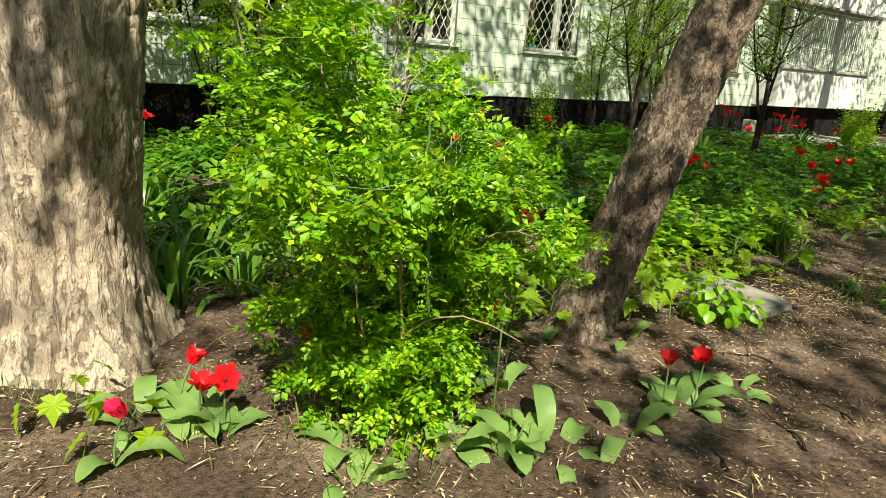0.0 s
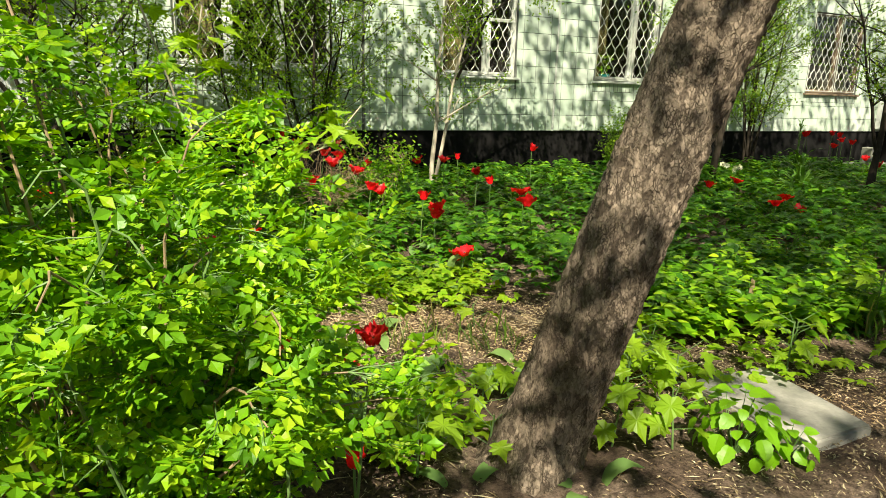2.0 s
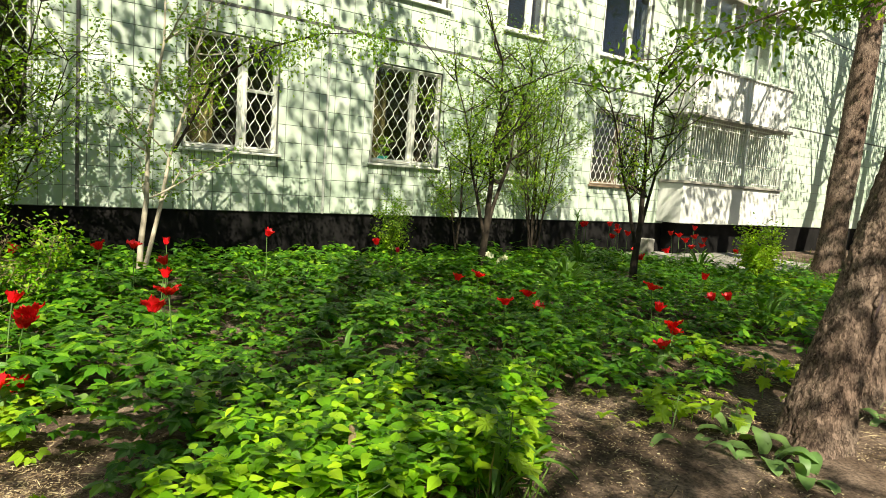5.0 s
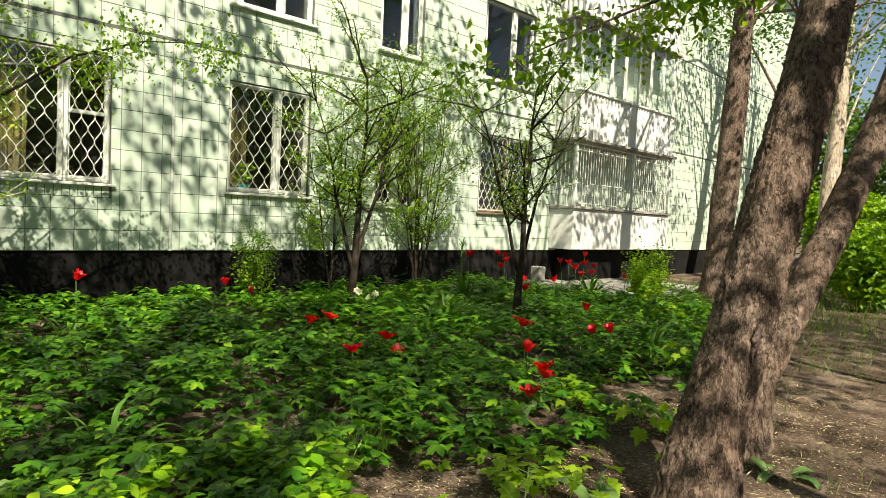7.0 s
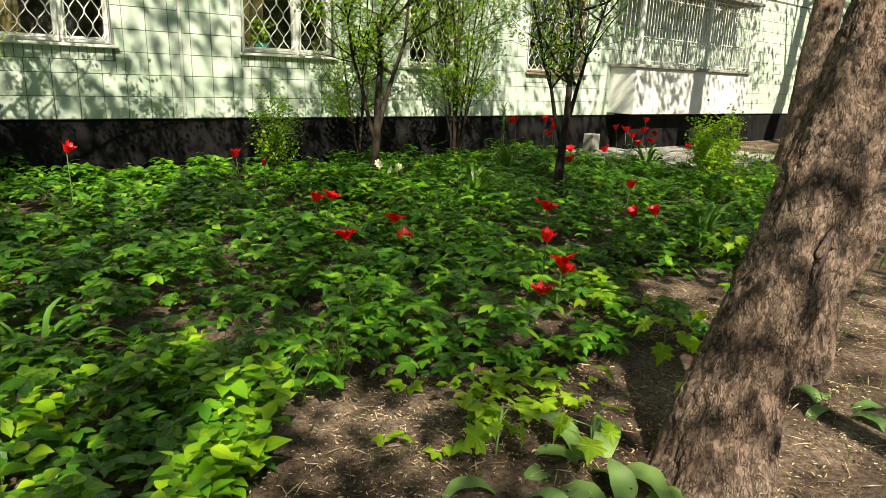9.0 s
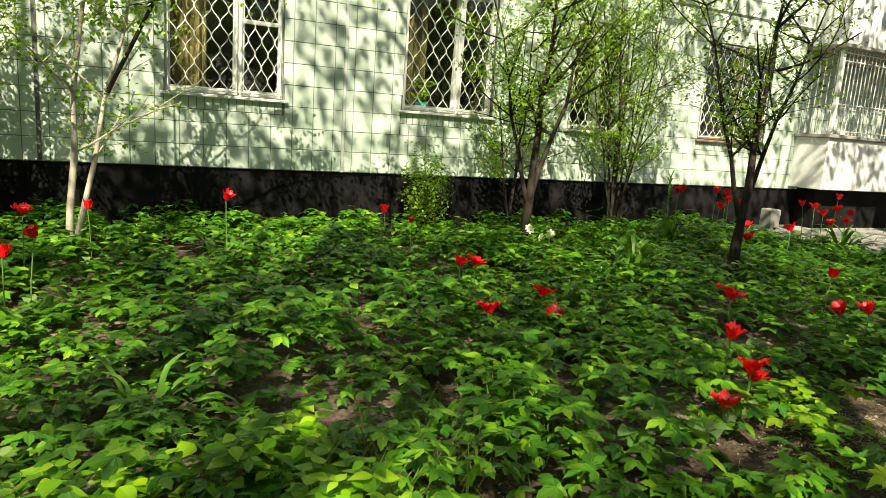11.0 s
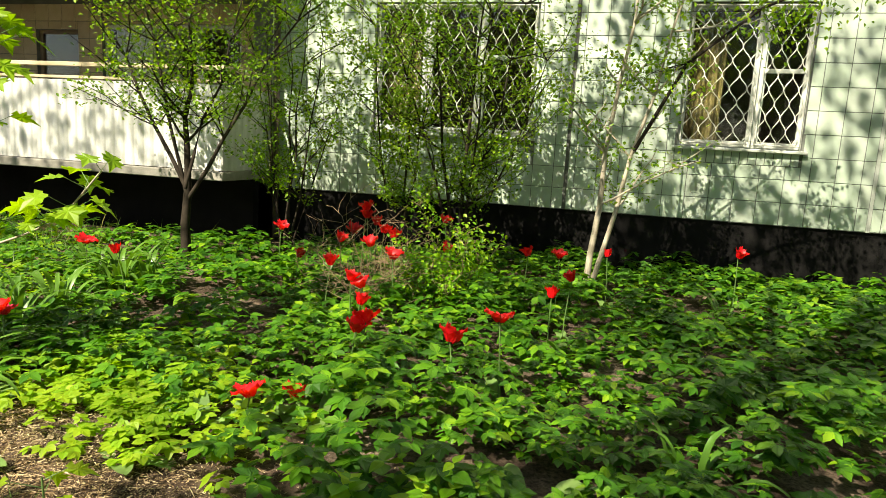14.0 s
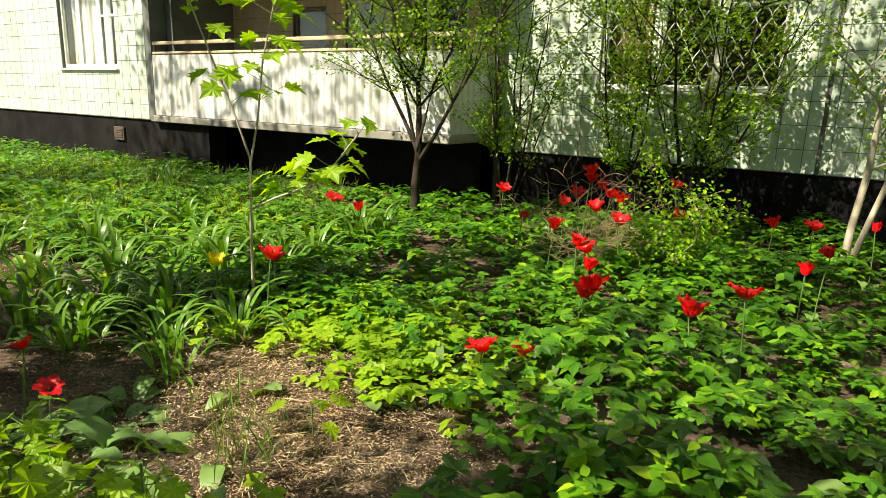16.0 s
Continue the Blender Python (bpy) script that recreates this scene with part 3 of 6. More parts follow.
def loggia_wing():
    """The open loggia in the wing: slab, corrugated parapet, rail, back wall with a door."""
    L = tagged(empty("loggia", Matrix()), "open loggia with a white corrugated parapet", "balcony")
    part("parapet", corrugated(-7.0, 0.0, 1.06, 2.2, YL), M["white_paint"], L, "white corrugated sheet parapet")
    part("side_parapet", corrugated(YL, YF - 0.01, 1.06, 2.2, 0.0, along="y"), M["white_paint"], L, "white corrugated sheet return")
    box_part("floor_slab", (-7.0, YL - 0.10, 0.93), (0.06, YF + 1.0, 1.05), M["concrete"], L, 0.01, "crumbling concrete slab edge")
    for z, r in ((2.42, 0.03), (2.24, 0.02)):
        box_part("rail", (-7.0, YL + 0.02, z - r), (0.02, YL + 0.02 + 2 * r, z + r), M["beige_tile"], L, 0.006, "cream painted rail")
    for x in (-7.0 + 0.05, -5.3, -3.5, -1.8, -0.05):
        box_part("rail_post", (x - 0.02, YL + 0.03, 1.06), (x + 0.02, YL + 0.07, 2.39), M["metal_dark"], L)
    box_part("side_rail", (-0.03, YL + 0.09, 2.39), (0.03, YF, 2.45), M["beige_tile"], L, 0.006)
    box_part("ceiling_slab", (-7.0, YL - 0.05, 3.75), (0.05, YF + 1.0, 3.93), M["concrete"], L, 0.01)
    part("upper_parapet", corrugated(-7.0, 0.0, 3.95, 5.1, YL), M["white_paint"], L)
    part("upper_side_parapet", corrugated(YL, YF - 0.01, 3.95, 5.1, 0.0, along="y"), M["white_paint"], L)
    box_part("upper_ceiling_slab", (-7.0, YL - 0.05, 6.7), (0.05, YF + 1.0, 6.88), M["concrete"], L, 0.01)
    box_part("drain_pipe", (0.10, YF - 0.13, 0.0), (0.19, YF - 0.04, 7.0), M["metal_dark"], L, 0.03, "rusty drain pipe")


loggia_wing()
door_hole = [(-5.0, -4.1, 1.05, 3.2), (-3.6, -0.9, 1.9, 3.3)]
build_wall("wall_loggia_back", -7.0, 0.0, YF + 0.62, door_hole, "cream tiled back wall of the loggia", 1.05, TOP, 0.2, M["grout"])
tagged(part("tiling_loggia", np_mesh("tiling_loggia", *tile_arrays(tile_rects(-7.0, 0.0, 1.06, 3.75, door_hole), YF + 0.62)), M["beige_tile"]), "cream wall tiles with dark joints", "tiles", kind="structure")
tagged(box_part("wall_loggia_side", (-7.0, YL + 0.36, 1.05), (-6.8, YF + 0.62, TOP), M["grout"]), "side wall of the loggia", "wall", kind="structure")
tagged(box_part("wall_loggia_end", (-0.2, YF + 0.36, 1.05), (0.0, YF + 0.62, TOP), M["grout"]), "inner end wall of the loggia", "wall", kind="structure")
window("window_18", door_hole[1], YF + 0.62, (0.35, 0.7), "loggia window with cream frames", None, 0.5)
window("door_1", door_hole[0], YF + 0.62, (), "open loggia door with a dark interior", None, 0.0, M["frame_dark"])


def balcony_east():
    """The glazed and barred balconies one above the other."""
    x0, x1 = 17.5, 22.3
    B = tagged(empty("balcony", Matrix()), "projecting balcony with white walls and steel bars", "balcony")
    box_part("base_wall", (x0, YB, 0.86), (x1, YF - 0.01, 1.86), M["white_paint"], B, 0.01, "white painted balcony wall")
    box_part("support", (x0 + 0.3, YB + 0.3, -0.2), (x1 - 0.3, YF, 0.86), M["plinth"], B)
    box_part("ledge", (x0 - 0.06, YB - 0.06, 1.862), (x1 + 0.06, YF - 0.01, 1.93), M["concrete"], B, 0.01)
    for x in (x0 + 0.03, (x0 + x1) / 2 + 0.3, x1 - 0.03):
        box_part("post", (x - 0.035, YB - 0.01, 1.93), (x + 0.035, YB + 0.06, 3.5), M["frame_paint"], B, 0.006)
    upright = np_mesh("bar", *tube_arrays([[((0, 0, 0), 0.009), ((0, 0, 1.57), 0.009)]], 5))
    upright.materials.append(M["grille"])
    for x in np.arange(x0 + 0.1, x1, 0.115):
        ob = new("bar", upright)
        ob.parent, ob.location = B, (x, YB + 0.02, 1.93)
    for y in np.arange(YB + 0.1, YF, 0.115):
        ob = new("bar", upright)
        ob.parent, ob.location = B, (x0 + 0.02, y, 1.93)
    for z in (2.0, 2.5, 3.3, 3.45):
        part("cross_bar", np_mesh("cross_bar", *tube_arrays([[((x0, YB + 0.02, z), 0.014), ((x1, YB + 0.02, z), 0.014)]], 6)), M["grille"], B)
    for k in (0, 1):
        z = 3.52 + k * STOREY
        box_part("canopy", (x0 - 0.1, YB - 0.12, z), (x1 + 0.1, YF - 0.01, z + 0.07), M["concrete"], B, 0.01)
        part("upper_parapet", corrugated(x0, x1, z + 0.08, z + 1.2, YB, 0.15, 0.015), M["white_paint"], B, "grey-white ribbed parapet")
        part("upper_side", corrugated(YB + 0.02, YF - 0.01, z + 0.08, z + 1.2, x0 + 0.02, 0.15, 0.015, "y"), M["white_paint"], B)
        box_part("upper_ledge", (x0 - 0.05, YB - 0.05, z + 1.2), (x1 + 0.05, YB + 0.1, z + 1.25), M["frame_paint"], B, 0.006)
        for x in np.linspace(x0 + 0.04, x1 - 0.04, 8):
            box_part("mullion", (x - 0.035, YB, z + 1.25), (x + 0.035, YB + 0.06, z + STOREY - 0.02), M["frame_paint"], B, 0.005)
        for y in (YB + 0.28, YB + 0.52):
            box_part("mullion", (x0, y - 0.03, z + 1.25), (x0 + 0.06, y + 0.03, z + STOREY - 0.02), M["frame_paint"], B, 0.005)
        p = box_part("glazing", (x0 + 0.06, YB + 0.027, z + 1.25), (x1 - 0.06, YB + 0.033, z + STOREY - 0.02), M["glass"], B)
        p.visible_shadow = False
    return B


balcony_east()
tagged(box_part("concrete_apron", (15.3, 7.9, -0.1), (20.5, YF + 0.02, 0.06), M["concrete"], None, 0.02), "pale worn concrete strip below the balcony", "pavement", kind="structure")


# ---- trees ----
def trunk_mesh(name, points, sides=96, step=0.03, flare=0.0, ridge=0.012, freq=7.0, tall=1.6, seed=0.0, scale_size=0.0, scale_relief=0.0):
    """A trunk along points (x, y, z, radius) with root flare and ridged bark."""
    p = np.array(points, float)
    s = np.concatenate([[0], np.cumsum(np.linalg.norm(np.diff(p[:, :3], axis=0), axis=1))])
    fine = np.arange(0, min(s[-1], 3.4), step)
    coarse = np.arange(3.4, s[-1] + 0.3, 0.3) if s[-1] > 3.4 else np.array([])
    u = np.concatenate([fine, coarse])
    c = np.stack([np.interp(u, s, p[:, k]) for k in range(4)], -1)
    vs = []
    for i, row in enumerate(c):
        for j in range(sides):
            a = 2 * math.pi * j / sides
            ca, sa = math.cos(a), math.sin(a)
            f = flare * math.exp(-u[i] / 0.22) * (1 + 0.45 * math.sin(3 * a + seed) + 0.3 * math.sin(5 * a + 2.1 * seed))
            lump = noise.noise(Vector((ca * 1.3 + seed, sa * 1.3, u[i] * 1.1))) * 0.09
            rg = noise.ridged_multi_fractal(Vector((ca * row[3] * freq * 2, sa * row[3] * freq * 2, u[i] * freq / tall + seed)), 0.9, 2.1, 3, 0.9, 2.0) - 1.0
            if scale_size and u[i] < 3.0:
                q = noise.voronoi(Vector((ca * row[3] / scale_size, sa * row[3] / scale_size, u[i] / scale_size * 0.55 + seed)))[0]
                rg += min(1.0, 2.2 * (q[1] - q[0])) * scale_relief / max(ridge, 1e-4)
            r = row[3] * (1 + lump) + f + ridge * rg * (0.4 if u[i] > 3.4 else 1)
            vs.append((row[0] + r * ca, row[1] + r * sa, row[2]))
    n = len(u)
    i = np.arange(n - 1)[:, None] * sides + np.arange(sides)[None]
    j = np.arange(n - 1)[:, None] * sides + (np.arange(sides)[None] + 1) % sides
    return np_mesh(name, np.array(vs), np.stack([i, j, j + sides, i + sides], -1).reshape(-1, 4))


def branch_out(rng, start, direction, length, radius, levels, spread=0.7, lift=0.25, kids=3, wiggle=0.18):
    """Limbs as polylines with radii, and the twig points that carry leaves."""
    lines, tips = [], []

    def go(p, d, ln, r, lv):
        n = 6
        pts, q, dd = [], Vector(p), Vector(d).normalized()
        for i in range(n + 1):
            pts.append((tuple(q), max(0.0016, r * (1 - 0.62 * i / n))))
            dd = (dd + Vector(rng.normal(0, wiggle, 3)) + Vector((0, 0, lift * 0.12))).normalized()
            q = q + dd * ln / n
        lines.append(pts)
        if lv <= 1:
            tips.extend((Vector(a[0]), dd.copy()) for a in pts[1:])
        if lv > 0:
            for k in range(kids + (1 if lv > 1 else 0)):
                u = rng.uniform(0.3, 1.0)
                at = Vector(pts[min(n, int(u * n))][0])
                az = rng.uniform(0, 2 * math.pi)
                side = Vector((math.cos(az), math.sin(az), rng.uniform(-0.1, 0.6)))
                go(at, dd * (1 - spread) + side * spread, ln * rng.uniform(0.45, 0.7), r * (1 - 0.6 * u) * 0.62, lv - 1)
    go(start, direction, length, radius, levels)
    return lines, tips


LEAF_SMALL = leaf_shape(0.34, 0.15, 0.25, 2)
LEAF_ROUND = leaf_shape(0.42, 0.15, 0.2, 2)
LEAF_BIG = leaf_shape(0.32, 0.22, 0.25, 3)
LEAF_FAR = leaf_shape(0.42, 0.2, 0.3, 1)


def leaves_at(rng, tips, each, size, reach, shape=LEAF_SMALL, droop=0.2):
    n = len(tips) * each
    base = np.repeat(np.array([t[0] for t in tips]), each, axis=0)
    pos = base + rng.normal(0, reach, (n, 3))
    return scatter(shape, pos, rng.uniform(0, 2 * np.pi, n), rng.normal(-droop, 0.5, n), rng.normal(0, 0.5, n), size * rng.uniform(0.6, 1.25, n))


def big_tree(label, points, mat, seed, crown=(7.0, 3.2, 3.4), clusters=80, each=26, flare=0.1, ridge=0.012, freq=7.0, tall=1.6, sides=48, leaf=0.13, shift=(0.0, 0.0), step=0.04, scale_size=0.0, scale_relief=0.0):
    """A tall tree: ridged trunk, limbs, a loose crown of leaf clusters with gaps."""
    rng = np.random.default_rng(seed)
    b = Vector(points[0][:3])
    T = tagged(empty("tree", Matrix.Translation((b.x, b.y, 0.0))), label, "tree")
    loc = [(x - b.x, y - b.y, z, r) for x, y, z, r in points]
    smooth(part("trunk", trunk_mesh("trunk", loc, sides, step, flare, ridge, freq, tall, seed * 1.7, scale_size, scale_relief), mat, T))
    top = Vector(loc[-1][:3])
    fork = Vector(loc[-2][:3])
    cz, cr, ch = crown
    lines, centres = [], []
    for k in range(clusters):
        while True:
            q = rng.uniform(-1, 1, 3)
            if 0.25 < np.linalg.norm(q) < 1:
                break
        centres.append(Vector((top.x + shift[0] + q[0] * cr, top.y + shift[1] + q[1] * cr, cz + q[2] * ch)))
    for c in centres[::3]:
        a = fork.lerp(top, rng.uniform(0, 1))
        mid = a.lerp(c, 0.5) + Vector((0, 0, 0.35))
        lines.append([(tuple(a), 0.055), (tuple(mid), 0.03), (tuple(c), 0.008)])
    tagged(part("branchwork", np_mesh("branchwork", *tube_arrays(lines, 5)), mat, T), kind="stuff")
    n = clusters * each
    pos = np.repeat(np.array(centres), each, axis=0) + rng.normal(0, 0.40, (n, 3)) * np.array([1, 1, 0.7])
    v, f = scatter(LEAF_FAR, pos, rng.uniform(0, 6.283, n), rng.normal(-0.2, 0.5, n), rng.normal(0, 0.5, n), leaf * rng.uniform(0.7, 1.3, n))
    part("crown", np_mesh("crown", v, f), M["leaf_crown"], T)
    return T


big_tree("old thick tree trunk with pale grey-brown plated bark", [(0.20, 3.56, -0.08, 0.335), (0.21, 3.53, 0.5, 0.285), (0.26, 3.42, 1.2, 0.272), (0.30, 3.33, 2.0, 0.265), (0.4, 3.2, 4.5, 0.22), (0.6, 3.0, 9.5, 0.08)], M["bark_big"], 11, (10.0, 4.8, 3.4), 64, 62, shift=(0.0, 0.9), flare=0.16, ridge=0.022, freq=4.5, tall=2.6, sides=200, step=0.013, scale_size=0.045, scale_relief=0.011)
big_tree("leaning tree trunk with scaly grey-brown bark", [(2.60, 2.70, -0.06, 0.178), (2.70, 2.65, 0.25, 0.162), (2.84, 2.56, 0.8, 0.160), (2.98, 2.46, 1.4, 0.155), (3.20, 2.32, 2.2, 0.15), (3.9, 1.9, 4.8, 0.12), (4.6, 1.6, 8.5, 0.05)], M["bark_scaly"], 12, (9.6, 4.0, 3.0), 66, 60, shift=(0.0, 1.6), flare=0.05, ridge=0.006, freq=11, tall=1.3, sides=190, step=0.010, scale_size=0.030, scale_relief=0.009)
leaning_tree = big_tree("leaning tree with dark furrowed bark beside the path", [(7.62, 2.66, -0.06, 0.20), (7.76, 2.67, 0.35, 0.180), (8.03, 2.64, 0.95, 0.166), (8.31, 2.61, 1.6, 0.162), (8.64, 2.57, 2.4, 0.155), (9.6, 2.5, 5.0, 0.11), (10.6, 2.6, 9.0, 0.05)], M["bark_dark"], 13, (9.8, 4.2, 3.0), 42, 60, shift=(0.0, 1.2), flare=0.05, ridge=0.010, freq=10, tall=2.2, sides=190, step=0.010, scale_size=0.032, scale_relief=0.010)
big_tree("second leaning tree trunk close behind its neighbour", [(8.95, 2.92, -0.06, 0.15), (9.15, 2.93, 0.4, 0.12), (9.78, 2.80, 1.2, 0.125), (10.5, 2.68, 2.1, 0.12), (12.3, 2.4, 5.0, 0.08), (13.4, 2.6, 9.0, 0.04)], M["bark_dark"], 14, (9.8, 4.0, 3.0), 46, 56, shift=(0.6, 1.0), flare=0.04, ridge=0.010, freq=10, tall=2.2, sides=110, step=0.02, scale_size=0.02, scale_relief=0.006)
big_tree("straight tree trunk near the balcony", [(18.2, 7.05, -0.1, 0.32), (18.2, 7.05, 0.8, 0.27), (18.45, 7.0, 4.0, 0.25), (18.5, 6.8, 11.0, 0.1)], M["bark_dark"], 15, (9.6, 4.2, 2.8), 75, 50, flare=0.15, ridge=0.014, freq=6, sides=48)
big_tree("tall dark trunk further along the path", [(23.5, 8.0, -0.1, 0.34), (23.7, 8.0, 2.0, 0.28), (24.6, 8.0, 5.0, 0.24), (25.5, 7.8, 11.0, 0.08)], M["bark_dark"], 16, (9.6, 4.2, 2.8), 75, 50, flare=0.12, ridge=0.014, freq=6, sides=40)
big_tree("slim pale trunk beyond the garden", [(27.5, 7.6, -0.1, 0.32), (27.8, 7.6, 3.0, 0.27), (28.6, 7.5, 11.0, 0.08)], M["bark_big"], 17, (9.6, 3.2, 2.6), 45, 24, flare=0.12, ridge=0.014, freq=6, sides=40)


def bark_wound(tree, base, at, out, tall, wide):
    """A long healed slit in the bark: a dark hollow between two swollen lips."""
    up, n = Vector((0.42, -0.03, 1.0)).normalized(), Vector(out).normalized()
    side = up.cross(n).normalized()
    lips, hollow = [], []
    for sign in (-1, 1):
        lips.append([(tuple(Vector(at) + up * tall * t + side * sign * wide * math.cos(1.4 * t) + n * 0.004), 0.016 * (1.05 - abs(t))) for t in np.linspace(-1, 1, 15)])
    hollow = [[(tuple(Vector(at) + up * tall * t * 0.95 - n * 0.012), max(0.002, wide * 0.95 * math.cos(1.5 * t))) for t in np.linspace(-1, 1, 15)]]
    o = Vector((*base, 0))
    for line in lips:
        smooth(part("bark_lip", np_mesh("bark_lip", *tube_arrays([[(tuple(Vector(q) - o), r) for q, r in line]], 8)), M["bark_dark"], tree))
    smooth(part("bark_hollow", np_mesh("bark_hollow", *tube_arrays([[(tuple(Vector(q) - o), r) for q, r in hollow[0]]], 10)), M["anther"], tree, "dark slit in the bark"))


bark_wound(leaning_tree, (7.62, 2.66), (7.925, 2.50, 0.92), (-0.45, -0.89, 0.0), 0.13, 0.024)


# trees on the other side of the path, which shade it
for k, (x, y, h) in enumerate([(-5.0, -3.0, 9.2), (-9.5, -3.2, 9.0), (6.9, -0.7, 8.8), (10.4, -0.9, 9.0), (2.2, -7.8, 8.5), (-7.0, -8.2, 8.5), (13.5, -2.6, 9.0), (19.0, -1.5, 9.0), (5.8, -7.0, 8.6), (2.7, -2.3, 8.8), (-1.6, -8.4, 8.6)]):
    big_tree("tall leafy tree across the path", [(x, y, -0.1, 0.13), (x, y, 1.0, 0.095), (x + 0.25, y, 3.0, 0.085), (x + 0.1, y, 5.5, 0.07), (x + 0.3, y, h + 1.5, 0.03)], M["bark_dark"], 30 + k, (h, 3.6, 3.0), (10, 48, 66, 60, 34, 48, 60, 50, 4, 72, 14)[k], 58, shift=(1.2, -0.4) if k == 0 else (0.0, 0.0), flare=0.08, sides=20)
for k, (x, y) in enumerate([(38, 5), (41, 12), (36, 0), (44, 7)]):
    big_tree("leafy tree at the end of the block", [(x, y, -0.1, 0.3), (x, y, 1.0, 0.25), (x, y, 3.0, 0.2), (x + 0.3, y, 8.5, 0.06)], M["bark_dark"], 110 + k, (5.6, 3.6, 4.6), 120, 44, flare=0.08, sides=16, leaf=0.26)
big_tree("tall leafy tree shading the open loggia", [(-8.6, 1.2, -0.1, 0.2), (-8.6, 1.2, 1.0, 0.16), (-8.5, 1.2, 4.5, 0.13), (-8.3, 1.2, 12.0, 0.05)], M["bark_dark"], 130, (10.8, 3.6, 3.0), 56, 58, flare=0.08, sides=20)
big_tree("slim leafy tree across the path", [(0.1, -5.6, -0.1, 0.13), (0.1, -5.6, 1.0, 0.10), (0.15, -5.6, 4.0, 0.08), (0.3, -5.6, 9.0, 0.03)], M["bark_dark"], 131, (8.0, 1.8, 1.6), 17, 44, flare=0.06, sides=20)
# the dense row of trees at the far side of the yard
for k, x in enumerate((-22, -14, -7, 0, 7, 14, 21, 29, 38)):
    big_tree("leafy tree in a row across the yard", [(x, -17, -0.1, 0.3), (x, -17, 1.0, 0.25), (x, -17, 3.0, 0.2), (x + 0.3, -17, 8.0, 0.06)], M["bark_dark"], 90 + k, (5.2, 4.2, 4.6), 150, 50, flare=0.08, sides=16, leaf=0.26)


def sapling(label, base, stems, seed, leaf, each=5, size=0.05, reach=0.05, mat=None, leaf_mat=None, levels=2, kids=3, name="sapling", spread=0.78, shape=LEAF_SMALL, wiggle=0.1, category="tree", droop=0.2, fork=0.0):
    """A young tree or shrub: stems given as (lean x, lean y, height, radius); they part at the height fork."""
    rng = np.random.default_rng(seed)
    T = tagged(empty(name, Matrix.Translation((*base, 0.0))), label, category)
    mat = mat or M["bark_young"]
    lines, tips = [], []
    for n, (lx, ly, h, r) in enumerate(stems):
        st = Vector((rng.normal(0, 0.03), rng.normal(0, 0.03), -0.05)) if not fork else Vector((0, 0, -0.05))
        if fork:
            foot = Vector((rng.normal(0, 0.015), rng.normal(0, 0.015), fork * rng.uniform(0.8, 1.05)))
        else:
            foot = st
        mid = foot + Vector((lx * 0.45, ly * 0.45, (h - foot.z) * 0.45))
        top = Vector((lx, ly, h))
        k = [foot.lerp(mid, t) + Vector((rng.normal(0, 0.012), rng.normal(0, 0.012), 0)) * (t > 0) for t in (0, 0.33, 0.66)]
        k += [mid.lerp(top, t) + Vector((rng.normal(0, 0.025), rng.normal(0, 0.025), 0)) for t in (0, 0.33, 0.66, 1)]
        main = [(tuple(q), r * (1 - 0.75 * i / 6)) for i, q in enumerate(k)]
        if fork and n == 0:
            main = [((0, 0, -0.05), r * 1.5), ((rng.normal(0, 0.02), rng.normal(0, 0.02), fork * 0.5), r * 1.2)] + main
        smooth(part("stem", np_mesh("stem", *tube_arrays([main], 8)), mat, T))
        for i, q in enumerate(k[2:]):
            for _ in range(kids):
                az = rng.uniform(0, 6.283)
                d = Vector((math.cos(az) * spread, math.sin(az) * spread, rng.uniform(0.25, 0.9)))
                l2, t2 = branch_out(rng, q, d, h * rng.uniform(0.16, 0.36), r * 0.36, levels - 1, spread, 0.3, 3, wiggle)
                lines += l2
                tips += t2
        tips += [(q, Vector((0, 0, 1))) for q in k[4:]]
    tagged(part("branchwork", np_mesh("branchwork", *tube_arrays(lines, 5)), mat, T), kind="stuff")
    if each:
        tagged(part("foliage", np_mesh("foliage", *leaves_at(rng, tips, each, size, reach, shape, droop)), leaf_mat or M["leaf_young"], T), kind="stuff")
    return T


# ---- the large bush by the old tree ----
def pinnate_leaf():
    """A rose leaf of unit length: seven rounded leaflets in pairs along a rib."""
    leaflet = leaf_shape(0.36, 0.10, 0.22, 1)
    spots = [(0.0, 0.62, 0.0, 0.38)] + [(sx * 0.02, y, -sx * 1.15, ln) for y, ln in ((0.56, 0.36), (0.34, 0.33), (0.14, 0.27)) for sx in (1, -1)]
    a = np.array(spots)
    n = len(a)
    pos = np.stack([a[:, 0], a[:, 1], -0.06 * a[:, 1] ** 2], -1)
    return scatter(leaflet, pos, a[:, 2], np.array([-0.1, 0.15, -0.2, 0.1, 0.2, -0.1, 0.15])[:n], np.zeros(n), a[:, 3])


